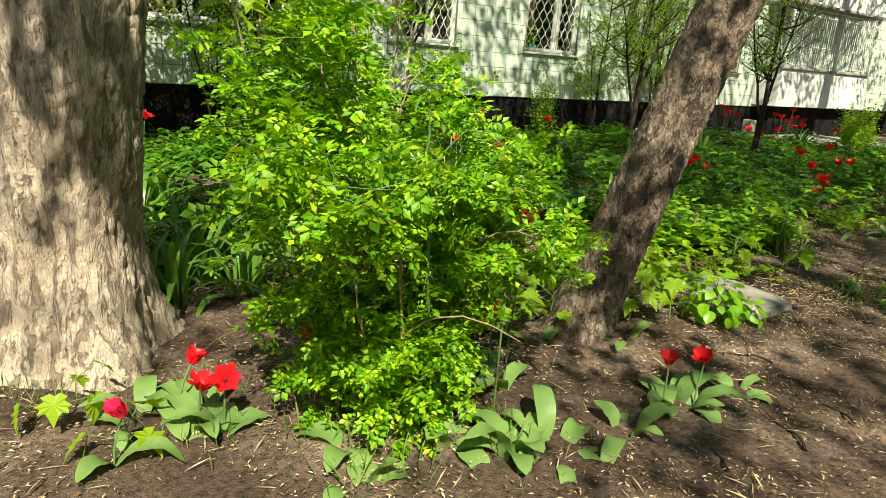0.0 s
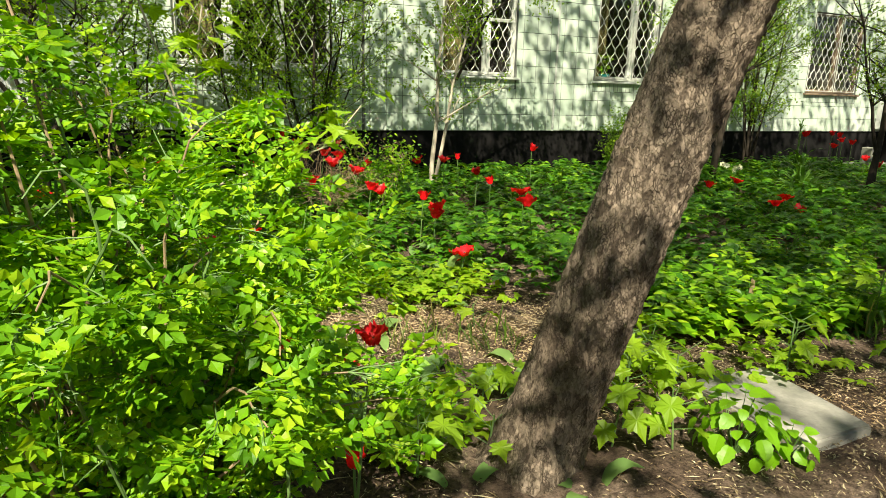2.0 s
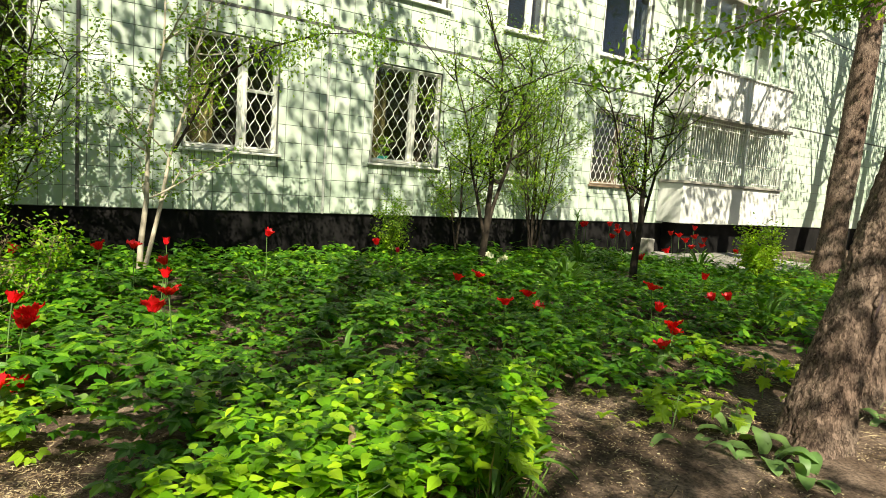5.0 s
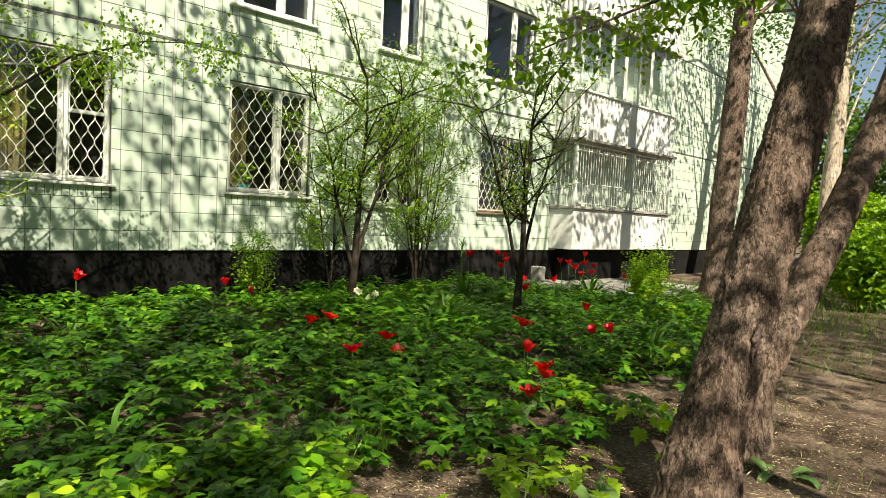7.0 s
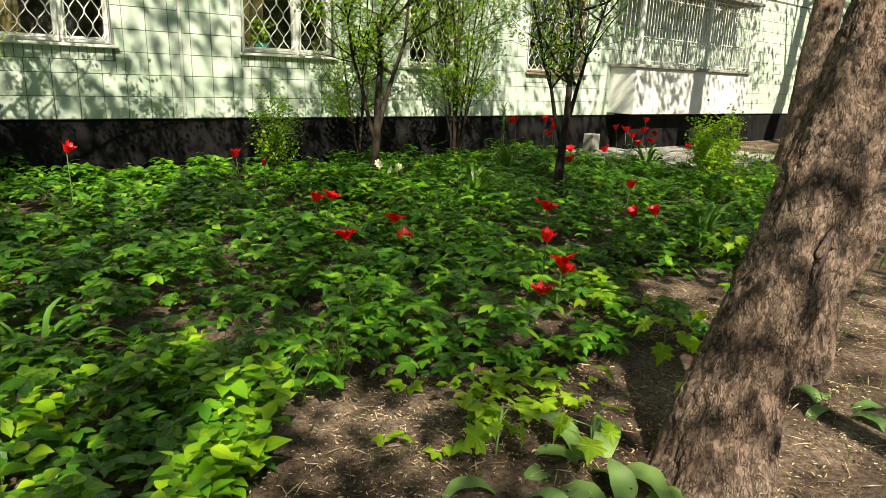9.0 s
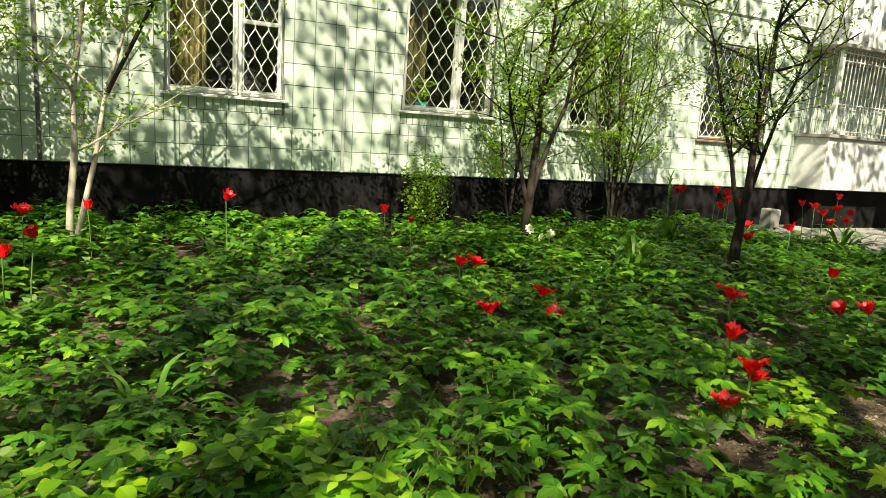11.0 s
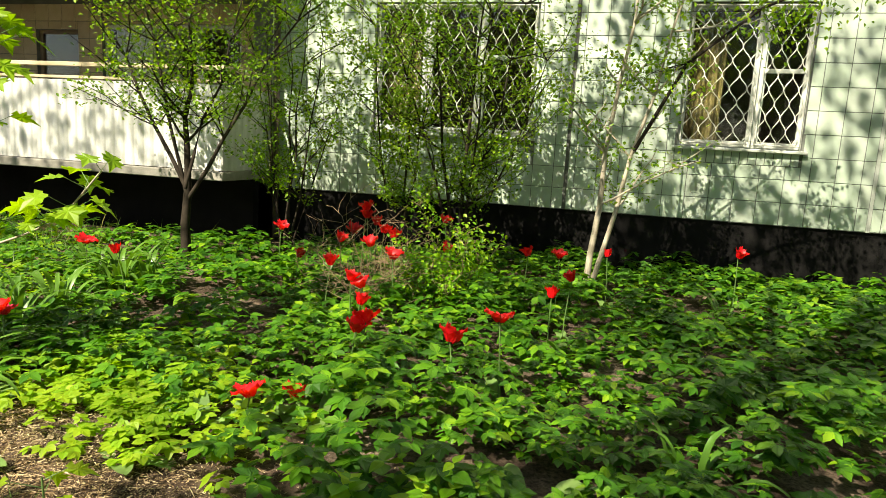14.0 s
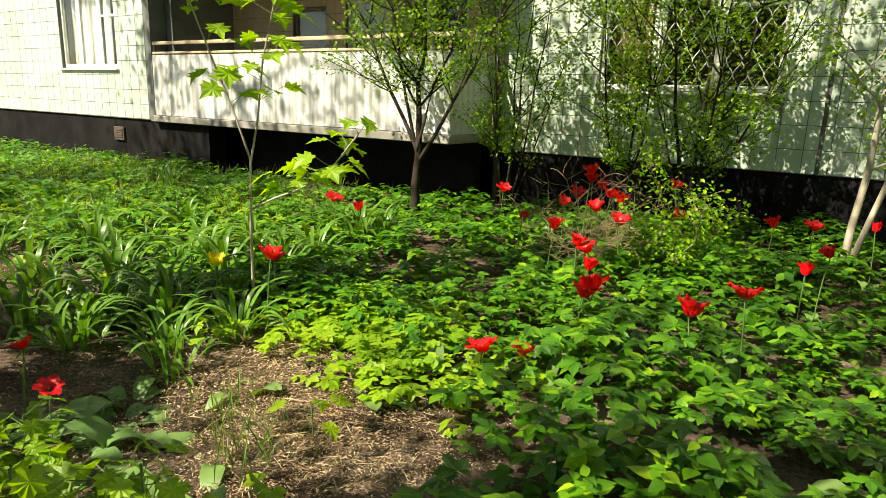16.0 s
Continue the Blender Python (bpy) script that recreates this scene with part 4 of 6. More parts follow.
def rose_bush():
    """Arching canes from one foot, with side shoots that carry feathered leaves; gaps stay between the sprays."""
    rng = np.random.default_rng(5)
    T = tagged(empty("bush", Matrix.Translation((1.20, 2.40, 0))), "bright green rose bush with small rounded leaflets", "bush")
    shape = pinnate_leaf()
    shoots, pos, yaw, pitch = [], [], [], []
    for k in range(62):
        az = k * 2.39996 + rng.normal(0, 0.25)
        reach = 0.10 + 0.56 * rng.uniform(0, 1) ** 0.8
        side = 0.85 * math.cos(az) - 0.5 * math.sin(az)
        reach *= 0.78 if side < -0.2 else 1.0
        tall = (1.60 - 0.26 * side - 0.75 * reach * rng.uniform(0.5, 1.2)) * rng.uniform(0.62, 1.08)
        r0 = rng.uniform(0.02, 0.24)
        cane = []
        for u in np.linspace(0, 1, 11):
            r = r0 + reach * u ** 1.5
            a = az + 0.25 * math.sin(3 * u + k)
            cane.append(((r * math.cos(a) + rng.normal(0, 0.008), r * math.sin(a) + rng.normal(0, 0.008), -0.05 + tall * math.sin(1.85 * u) / 0.975), 0.0055 * (1.15 - 0.85 * u)))
        part("cane", np_mesh("cane", *tube_arrays([cane], 6)), M["twig_dry"] if k % 3 else M["stem"], T)
        for i in range(18):
            u = rng.uniform(0.03, 0.35) if i < 4 else rng.uniform(0.12, 1.0) ** 0.8
            q = Vector(cane[min(10, int(u * 10))][0])
            if noise.noise(q * 2.9 + Vector((4, 1, 7))) > 0.22:
                continue
            b = az + rng.normal(0, 1.25)
            d = Vector((math.cos(b), math.sin(b), rng.uniform(-0.25, 0.9))).normalized()
            ln = rng.uniform(0.10, 0.30)
            line = []
            for i in range(6):
                line.append((tuple(q), 0.0022 - 0.0003 * i))
                if i:
                    for _ in range(2 if i > 2 else 1):
                        pos.append(q + Vector(rng.normal(0, 0.006, 3)))
                        yaw.append(math.atan2(d.y, d.x) - math.pi / 2 + rng.choice((-1, 1)) * rng.uniform(0.2, 1.3))
                        pitch.append(rng.normal(0.0, 0.45))
                d = (d + Vector(rng.normal(0, 0.12, 3)) + Vector((0, 0, -0.06))).normalized()
                q = q + d * ln / 5
            shoots.append(line)
    n = len(pos)
    tagged(part("branchwork", np_mesh("branchwork", *tube_arrays(shoots, 4)), M["stem"], T), kind="stuff")
    leaves = scatter(shape, np.array(pos), np.array(yaw), np.array(pitch), rng.normal(0, 0.5, n), rng.uniform(0.055, 0.115, n))
    tagged(part("foliage", np_mesh("foliage", *leaves), M["leaf_bush"], T), kind="stuff")


rose_bush()

sapling("young tree with two pale bare stems by the wall", (4.95, 9.15), [(0.25, 0.15, 3.6, 0.040), (0.75, 0.1, 3.5, 0.032) ], 41, None, 4, 0.05, 0.05, M["bark_pale"], kids=2)
sapling("crooked young tree with dark bark and light leaves", (9.75, 8.55), [(0.2, 0.1, 3.4, 0.05), (0.9, 0.2, 3.3, 0.035), (-0.5, 0.3, 3.0, 0.03)], 42, None, 4, 0.046, 0.05, kids=3, fork=0.75)
sapling("slim sapling with bright leaves under the window", (10.6, 10.35), [(0.15, 0.0, 3.3, 0.03), (-0.6, -0.1, 2.7, 0.02)], 43, None, 6, 0.045, 0.05, kids=3)
sapling("young tree with spreading branches in the flower bed", (11.85, 7.3), [(0.4, 0.2, 3.4, 0.05), (1.3, 0.3, 3.3, 0.035), (-0.7, 0.2, 3.0, 0.03)], 44, None, 3, 0.046, 0.05, kids=3, fork=0.75)
sapling("many-stemmed lilac shrub against the wall", (12.5, 10.35), [(0.1, 0, 3.8, 0.03), (0.6, 0.1, 3.6, 0.025), (-0.5, 0.1, 3.7, 0.028), (0.9, 0, 3.2, 0.02), (-0.9, 0.0, 3.0, 0.02), (0.3, -0.3, 3.5, 0.022), (-0.3, -0.3, 3.3, 0.022), (-0.1, 0.2, 4.0, 0.026)], 45, None, 5, 0.044, 0.05, kids=2, name="lilac_shrub", category="shrub")
sapling("low leafy shoots at the foot of the wall", (9.2, 10.5), [(0.2, 0, 0.9, 0.008), (-0.2, 0, 0.8, 0.008), (0.4, 0.1, 0.7, 0.008), (0, -0.1, 1.0, 0.008)], 46, None, 2, 0.045, 0.06, kids=2, name="shrub", category="shrub")
sapling("tall leafy shrub before the wide window", (3.35, 9.75), [(0.1, 0, 3.5, 0.03), (0.6, 0, 3.2, 0.025), (-0.5, 0.1, 3.4, 0.028), (-0.9, 0, 2.8, 0.02), (0.9, 0.1, 2.6, 0.02), (0.3, -0.3, 3.0, 0.022)], 47, None, 4, 0.046, 0.05, kids=3, name="shrub", category="shrub")
sapling("thin leafy shrub beside the pale stems", (2.5, 9.9), [(0.1, 0, 2.9, 0.022), (-0.5, 0.1, 3.0, 0.022), (0.4, 0, 2.6, 0.02)], 48, None, 5, 0.046, 0.05, kids=3, name="shrub", category="shrub")
sapling("young tree with a dark stem before the loggia", (0.2, 8.75), [(0.05, 0, 2.8, 0.045), (-1.5, 0.1, 3.3, 0.028), (1.6, 0.1, 3.3, 0.028), (-0.6, -0.1, 3.6, 0.024), (0.8, 0.2, 3.6, 0.022)], 49, None, 4, 0.05, 0.06, kids=3, fork=0.95)
sapling("many-stemmed shrub in the corner by the loggia", (1.0, 9.7), [(0.1, 0.0, 2.9, 0.02), (0.5, 0, 2.8, 0.018), (-0.4, 0, 2.6, 0.018), (0.8, 0.1, 2.4, 0.016), (-0.2, -0.2, 2.7, 0.018), (0.3, -0.1, 3.0, 0.02)], 50, None, 3, 0.048, 0.05, kids=2, name="shrub", category="shrub")
sapling("bright yellow-green bush near the balcony", (15.6, 7.2), [(0.3, 0, 0.85, 0.012), (-0.3, 0.1, 0.8, 0.012), (0.6, 0.1, 0.55, 0.01), (-0.6, -0.1, 0.6, 0.01)], 51, None, 2, 0.06, 0.09, leaf_mat=M["leaf_maple"], kids=3, name="bush", category="bush")
for k, (x, y, s) in enumerate([(19.5, 4.6, 1.3), (22.5, 5.6, 1.6), (25.0, 3.6, 1.5), (28.5, 5.5, 2.4), (31, 2.5, 2.6), (33, 9, 3.0), (36, 5, 3.2)]):
    sapling("leafy green bush beyond the path", (x, y), [(s * a, s * b, s * c, 0.02) for a, b, c in ((0.2, 0, 1), (-0.3, 0.1, 0.9), (0.5, 0.2, 0.8), (-0.5, -0.2, 0.75), (0.1, -0.4, 0.9))], 60 + k, None, 3, 0.13 * s ** 0.5, 0.12, kids=3, name="bush", category="bush")


# ---- ground cover ----
def toothed(profile, bend=0.12, fold=0.16):
    """A leaflet of unit length with a toothed edge: profile gives (y, half width) from base to tip."""
    vs, fs = [(0, 0, 0)], []
    for y, w in profile:
        z = -bend * y * y
        vs += [(-w, y - 0.05 * w, z + fold * w), (0, y, z - 0.25 * fold * w), (w, y - 0.05 * w, z + fold * w)]
    vs.append((0, 1, -bend))
    fs += [(0, 2, 1), (0, 3, 2)]
    for k in range(len(profile) - 1):
        a = 1 + 3 * k
        fs += [(a, a + 1, a + 4), (a, a + 4, a + 3), (a + 1, a + 2, a + 5), (a + 1, a + 5, a + 4)]
    a, t = len(vs) - 4, len(vs) - 1
    fs += [(a, a + 1, t), (a + 1, a + 2, t)]
    return np.array(vs, float), np.array(fs)


def ternate(leaflet, spread=1.15, lobes=True):
    """A compound leaf: a middle leaflet, two at its sides, and a small lobe on the outside of each."""
    rows = [(0, 0.0, 1.0, -0.05), (1, spread, 0.92, -0.1), (-1, -spread, 0.92, -0.1)]
    if lobes:
        rows += [(1, spread + 0.75, 0.6, -0.15), (-1, -spread - 0.75, 0.6, -0.15)]
    a = np.array(rows)
    return scatter(leaflet, np.zeros((len(a), 3)) + np.array([0, 0.02, 0.0]), a[:, 1], a[:, 3], np.zeros(len(a)), a[:, 2])


def build_cover():
    """The carpet of three-part toothed leaves: plants of differing height, their leaves leaning outward, with dark gaps between."""
    rng = np.random.default_rng(3)
    fine = ternate(toothed([(0.18, 0.17), (0.38, 0.31), (0.48, 0.23), (0.66, 0.24), (0.78, 0.13)]))
    coarse = ternate(toothed([(0.25, 0.26), (0.48, 0.34), (0.74, 0.20)]), 1.3, False)
    far = ternate(toothed([(0.35, 0.30), (0.7, 0.21)]), lobes=False)
    pairs = []
    for x0, x1, y0, y1, dens, shape in ((1.0, 9.5, 2.9, 6.5, 52, fine), (-3, 1.0, 4.8, 9.8, 30, coarse), (1.0, 15.3, 6.5, 10.95, 48, coarse), (9.5, 15.3, 3.4, 6.5, 34, coarse), (15.3, 24, 4.5, 8.0, 16, far), (-14, -3, 4.6, 9.6, 26, far)):
        n = int((x1 - x0) * (y1 - y0) * dens)
        x, y = rng.uniform(x0, x1, n), rng.uniform(y0, y1, n)
        drift = np.array([noise.noise(Vector((a * 0.9, b * 0.9, 7.0))) + 0.7 * noise.noise(Vector((a * 2.6, b * 2.6, 3.0))) for a, b in zip(x, y)])
        inside = np.clip((y - bed_edge(x)) / 0.3, 0, 1)
        bare = sum(k * np.exp(-(((x - cx) / rx) ** 2 + ((y - cy) / ry) ** 2)) for cx, cy, rx, ry, k in BARE)
        keep = (drift > -0.42 - 0.20 * inside) & (rng.uniform(0, 1, n) < inside) & (rng.uniform(0, 1, n) > bare * 1.3)
        x, y, drift, bare = x[keep], y[keep], drift[keep], bare[keep]
        n = len(x)
        h = np.clip((0.17 + 0.17 * drift + rng.normal(0, 0.05, n)) * (1 - 0.5 * np.clip(bare, 0, 1)), 0.05, 0.38)
        az0 = rng.uniform(0, 6.283, n)
        for k in range(6):
            m = rng.uniform(0, 1, n) < (1.0 if k < 4 else 0.7)
            az = az0[m] + k * 2.39996 + rng.normal(0, 0.3, m.sum())
            r = 0.015 + 0.028 * k * rng.uniform(0.6, 1.2, m.sum())
            px, py = x[m] + r * np.cos(az), y[m] + r * np.sin(az)
            pz = soil_height(px, py) + np.clip(h[m] * (1.08 - 0.085 * k) + rng.normal(0, 0.018, m.sum()), 0.03, 0.45)
            size = (0.094 if shape is fine else 0.098) * rng.uniform(0.6, 1.25, m.sum()) * (0.75 + 0.9 * h[m])
            pairs.append(scatter(shape, np.stack([px, py, pz], -1), az - 1.571 + rng.normal(0, 0.35, m.sum()), rng.normal(0.10 - 0.07 * k, 0.20, m.sum()), rng.normal(0, 0.22, m.sum()), size))
    ob = part("ground_cover", np_mesh("ground_cover", *joined(pairs)), M["leaf_ground"])
    tagged(ob, "dense carpet of fresh green three-part leaves", "ground cover", kind="stuff")


def build_ovate():
    """Taller soft plants with opposite oval leaves along the near edge of the bed."""
    rng = np.random.default_rng(6)
    n = 1000
    x, y = rng.uniform(3.9, 6.3, n), rng.uniform(2.9, 5.0, n)
    near = np.clip(1 - (y - bed_edge(x)) / 1.5, 0, 1) * (y > bed_edge(x) - 0.1)
    patch = np.array([noise.noise(Vector((a * 1.3, b * 1.3, 21.0))) for a, b in zip(x, y)])
    keep = (rng.uniform(0, 1, n) < near * 0.9) & (patch > -0.12)
    x, y = x[keep], y[keep]
    n = len(x)
    z0, h, yaw = soil_height(x, y), rng.uniform(0.16, 0.36, n), rng.uniform(0, 6.283, n)
    shape, pairs = toothed([(0.12, 0.18), (0.3, 0.34), (0.5, 0.33), (0.72, 0.2), (0.88, 0.08)], 0.22, 0.16), []
    for tier, (t, ln) in enumerate(((0.45, 0.8), (0.68, 1.0), (0.86, 0.9), (1.0, 0.55))):
        for side in (0.0, np.pi):
            pairs.append(scatter(shape, np.stack([x, y, z0 + h * t], -1), yaw + side + tier * 1.57 + rng.normal(0, 0.2, n), rng.normal(0.12, 0.2, n), rng.normal(0, 0.2, n), 0.105 * ln * rng.uniform(0.75, 1.2, n)))
    tagged(part("edge_plants", np_mesh("edge_plants", *joined(pairs)), M["leaf_bush"]), "soft plants with oval yellow-green leaves along the bed", "ground cover", kind="stuff")


def build_low_plants():
    """Low young plants with yellow-green three-part leaves on the sunny soil."""
    rng = np.random.default_rng(12)
    leaf = ternate(toothed([(0.3, 0.33), (0.5, 0.34), (0.75, 0.22)]), lobes=False)
    pairs = []
    for cx, cy, rx, ry, n, s in ((2.45, 5.15, 0.75, 0.45, 210, 0.065), (1.95, 5.6, 0.5, 0.4, 80, 0.065), (3.05, 4.75, 0.4, 0.3, 60, 0.06), (2.2, 3.0, 0.35, 0.25, 50, 0.055), (-3.5, 6.6, 3.2, 1.6, 900, 0.10), (-7.5, 7.6, 2.6, 1.4, 600, 0.12), (7.3, 3.5, 0.5, 0.25, 30, 0.06), (9.0, 4.3, 0.35, 0.4, 50, 0.06), (3.5, 3.2, 0.4, 0.25, 40, 0.055), (4.4, 2.9, 0.35, 0.2, 30, 0.05), (15.0, 6.3, 1.6, 0.7, 300, 0.085)):
        x, y = rng.normal(cx, rx * 0.6, n), rng.normal(cy, ry * 0.6, n)
        h = rng.uniform(0.05, 0.17, n)
        for k in range(4):
            az = rng.uniform(0, 6.283, n)
            r = rng.uniform(0.01, 0.07, n)
            px, py = x + r * np.cos(az), y + r * np.sin(az)
            pairs.append(scatter(leaf, np.stack([px, py, soil_height(px, py) + h * rng.uniform(0.7, 1.1, n)], -1), az - 1.571, rng.normal(0.0, 0.22, n), rng.normal(0, 0.22, n), s * rng.uniform(0.6, 1.25, n)))
    tagged(part("low_plants", np_mesh("low_plants", *joined(pairs)), M["leaf_maple"]), "low young yellow-green plants on the soil", "ground cover", kind="stuff")


build_cover()
build_ovate()
build_low_plants()


def overhang(label, root, points, seed, size, each, bark="bark_dark", thick=0.018, reach=0.05):
    """A low drooping branch of the leaning trees, with large fresh leaves."""
    rng = np.random.default_rng(seed)
    T = tagged(empty("tree_branch", Matrix.Translation(root)), label, "branch")
    r = Vector(root)
    main = [(tuple(Vector(p) - r), thick - thick * 0.75 * i / (len(points) - 1)) for i, p in enumerate(points)]
    smooth(part("limb", np_mesh("limb", *tube_arrays([main], 6)), M[bark], T))
    lines, tips = [], []
    for p, _ in main[1:]:
        for _ in range(3):
            a = rng.uniform(0, 6.283)
            l2, t2 = branch_out(rng, p, Vector((math.cos(a), math.sin(a), -0.25)), rng.uniform(0.4, 0.8), 0.005, 1, 0.6, -0.2, 3, 0.15)
            lines += l2
            tips += t2
    tagged(part("branchwork", np_mesh("branchwork", *tube_arrays(lines, 5)), M[bark], T), kind="stuff")
    tagged(part("foliage", np_mesh("foliage", *leaves_at(rng, tips, each, size, reach, LEAF_BIG, 0.5)), M["leaf_young"], T), kind="stuff")


def leafy_limb(label, root, points, seed, sprays, size):
    """A high bare limb with dense sprays of leaves: each spray has a centre, a spread and a count."""
    rng = np.random.default_rng(seed)
    T = tagged(empty("tree_branch", Matrix.Translation(root)), label, "branch")
    r = Vector(root)
    smooth(part("limb", np_mesh("limb", *tube_arrays([[(tuple(Vector(q) - r), 0.04 - 0.007 * i) for i, q in enumerate(points)]], 8)), M["bark_scaly"], T))
    pos = np.concatenate([np.array(Vector(c) - r) + rng.normal(0, spread, (n, 3)) for c, spread, n in sprays])
    twigs = [[(tuple(Vector(c) - r), 0.008), (tuple(Vector(c) - r + Vector(rng.normal(0, spread * 1.3, 3))), 0.003)] for c, spread, n in sprays for _ in range(12)]
    n = len(pos)
    tagged(part("branchwork", np_mesh("branchwork", *tube_arrays(twigs, 5)), M["bark_scaly"], T), kind="stuff")
    tagged(part("foliage", np_mesh("foliage", *scatter(LEAF_BIG, pos, rng.uniform(0, 6.283, n), rng.normal(-0.3, 0.5, n), rng.normal(0, 0.5, n), size * rng.uniform(0.7, 1.3, n))), M["leaf_young"], T), kind="stuff")


overhang("drooping branch with large fresh leaves over the bed", (8.9, 2.55, 3.05), [(8.9, 2.55, 3.05), (8.9, 3.0, 3.2), (8.8, 3.6, 3.15), (8.6, 4.2, 2.95), (8.4, 4.7, 2.75)], 71, 0.07, 2, reach=0.09)
# added out of view: the sprays shade the leaning trunk's top and base
leafy_limb("unseen limb of the leaning tree, two leafy sprays added for shade", (3.55, 2.12, 3.6), [(3.55, 2.12, 3.6), (2.75, 0.95, 4.7), (1.93, -0.28, 5.25), (1.45, -0.55, 5.6), (0.88, -1.3, 4.9)], 74, [((1.93, -0.28, 5.2), 0.34, 190), ((0.88, -1.3, 4.9), 0.36, 190)], 0.11)
# another unseen limb, reaching sunward to dapple the old trunk
overhang("unseen leafy limb of the old tree, added for shade", (0.38, 3.22, 4.1), [(0.38, 3.22, 4.1), (-0.25, 1.95, 4.9), (-0.75, 0.95, 5.2), (-1.05, 0.25, 5.4), (-1.4, -0.5, 5.3)], 75, 0.12, 2, "bark_big", 0.05)
overhang("leafy low branch over the path edge", (9.6, 2.5, 4.9), [(9.6, 2.5, 4.9), (9.9, 3.2, 4.4), (10.2, 4.0, 3.8), (10.3, 4.8, 3.4)], 72, 0.075, 3, reach=0.10)
overhang("side branch of the pale young tree over the window", (5.28, 9.2, 1.62), [(5.28, 9.2, 1.62), (5.7, 9.1, 2.5), (6.3, 9.0, 3.0), (7.0, 8.9, 3.3), (7.6, 8.85, 3.4)], 73, 0.05, 6, "bark_young", 0.022, 0.14)


# ---- flowers and small plants ----
def sheet(rows, cols, place):
    """A thin curved blade: place(u, v) gives the point for u along and v across (-1..1)."""
    v = np.array([place(i / (rows - 1), 2 * j / (cols - 1) - 1) for i in range(rows) for j in range(cols)], float)
    i = (np.arange(rows - 1)[:, None] * cols + np.arange(cols - 1)[None]).ravel()
    return v, np.stack([i, i + 1, i + cols + 1, i + cols], -1)


def petal_mesh(name, opening, length, width, mat):
    """A tulip petal that rises from the cup's base and turns outward by opening (radians)."""
    def place(u, v):
        w = width * math.sin(math.pi * (0.12 + 0.80 * u)) ** 0.75
        x = v * w * (1 - 0.15 * u)
        bend = opening * u ** 0.7
        r = 0.008 + length * u * math.sin(0.30 + bend) * 0.92
        z = length * u * math.cos(bend * 0.92) - 0.10 * length * v * v * (0.6 - u)
        return (x, r - 0.20 * w * v * v + 0.0, z + 0.012 * math.sin(5 * v + 9 * u) * u)
    me = np_mesh(name, *sheet(6, 5, place))
    me.materials.append(mat)
    me.polygons.foreach_set("use_smooth", np.ones(len(me.polygons), bool))
    return me


PETALS = {}
for kind, op, ln, wd in (("cup", 0.10, 0.075, 0.032), ("half", 0.40, 0.080, 0.036), ("open", 0.75, 0.085, 0.040), ("wide", 1.08, 0.088, 0.042)):
    for colour in ("red", "pink", "yellow"):
        PETALS[kind, colour] = petal_mesh("petal", op, ln, wd, M["petal_" + colour])


def blade_mesh(name, length, width, rise, droop, mat, twist=0.0, cup=0.25, tip=1.0):
    """A long leaf that rises and arches over along +y."""
    def place(u, v):
        w = width * (math.sin(math.pi * min(1, 0.10 + 0.9 * u)) ** 0.6) * (1 if u < 0.98 else 0.05)
        a = rise - droop * u ** tip
        n = 12
        y = sum(math.cos(rise - droop * (k * u / n) ** tip) for k in range(n)) * length * u / n
        z = sum(math.sin(rise - droop * (k * u / n) ** tip) for k in range(n)) * length * u / n
        return (v * w + twist * u * u * 0.1, y - cup * w * v * v * math.sin(a) * -1, z + cup * w * v * v * math.cos(a) + 0.004 * math.sin(17 * u + 3 * v))
    me = np_mesh(name, *sheet(10, 4, place))
    me.materials.append(mat)
    me.polygons.foreach_set("use_smooth", np.ones(len(me.polygons), bool))
    return me


TULIP_LEAVES = [blade_mesh("leaf", ln, wd, ri, dr, M["leaf_tulip"], tw) for ln, wd, ri, dr, tw in ((0.25, 0.043, 1.25, 2.1, 0.3), (0.22, 0.050, 1.05, 1.9, -0.4), (0.29, 0.038, 1.35, 2.5, 0.2), (0.20, 0.055, 0.85, 1.5, -0.3))]
STRAPS = [blade_mesh("leaf", ln, wd, ri, dr, M["leaf_strap"], tw, 0.3, 1.6) for ln, wd, ri, dr, tw in ((0.50, 0.019, 1.40, 2.3, 0.3), (0.42, 0.020, 1.2, 2.1, -0.4), (0.55, 0.018, 1.45, 2.0, 0.6), (0.36, 0.021, 1.0, 1.8, -0.2), (0.60, 0.019, 1.5, 2.7, 0.1))]
rng_f = np.random.default_rng(77)


def shared(name, me, parent, m):
    ob = new(name, me)
    ob.parent = parent
    ob.matrix_basis = m
    return ob


def bead_mesh():
    bm = bmesh.new()
    bmesh.ops.create_icosphere(bm, subdivisions=1, radius=0.011, matrix=Matrix.Diagonal((1, 1, 1.5, 1)))
    me = bpy.data.meshes.new("centre")
    bm.to_mesh(me)
    bm.free()
    me.materials.append(M["anther"])
    return me


BEAD = bead_mesh()


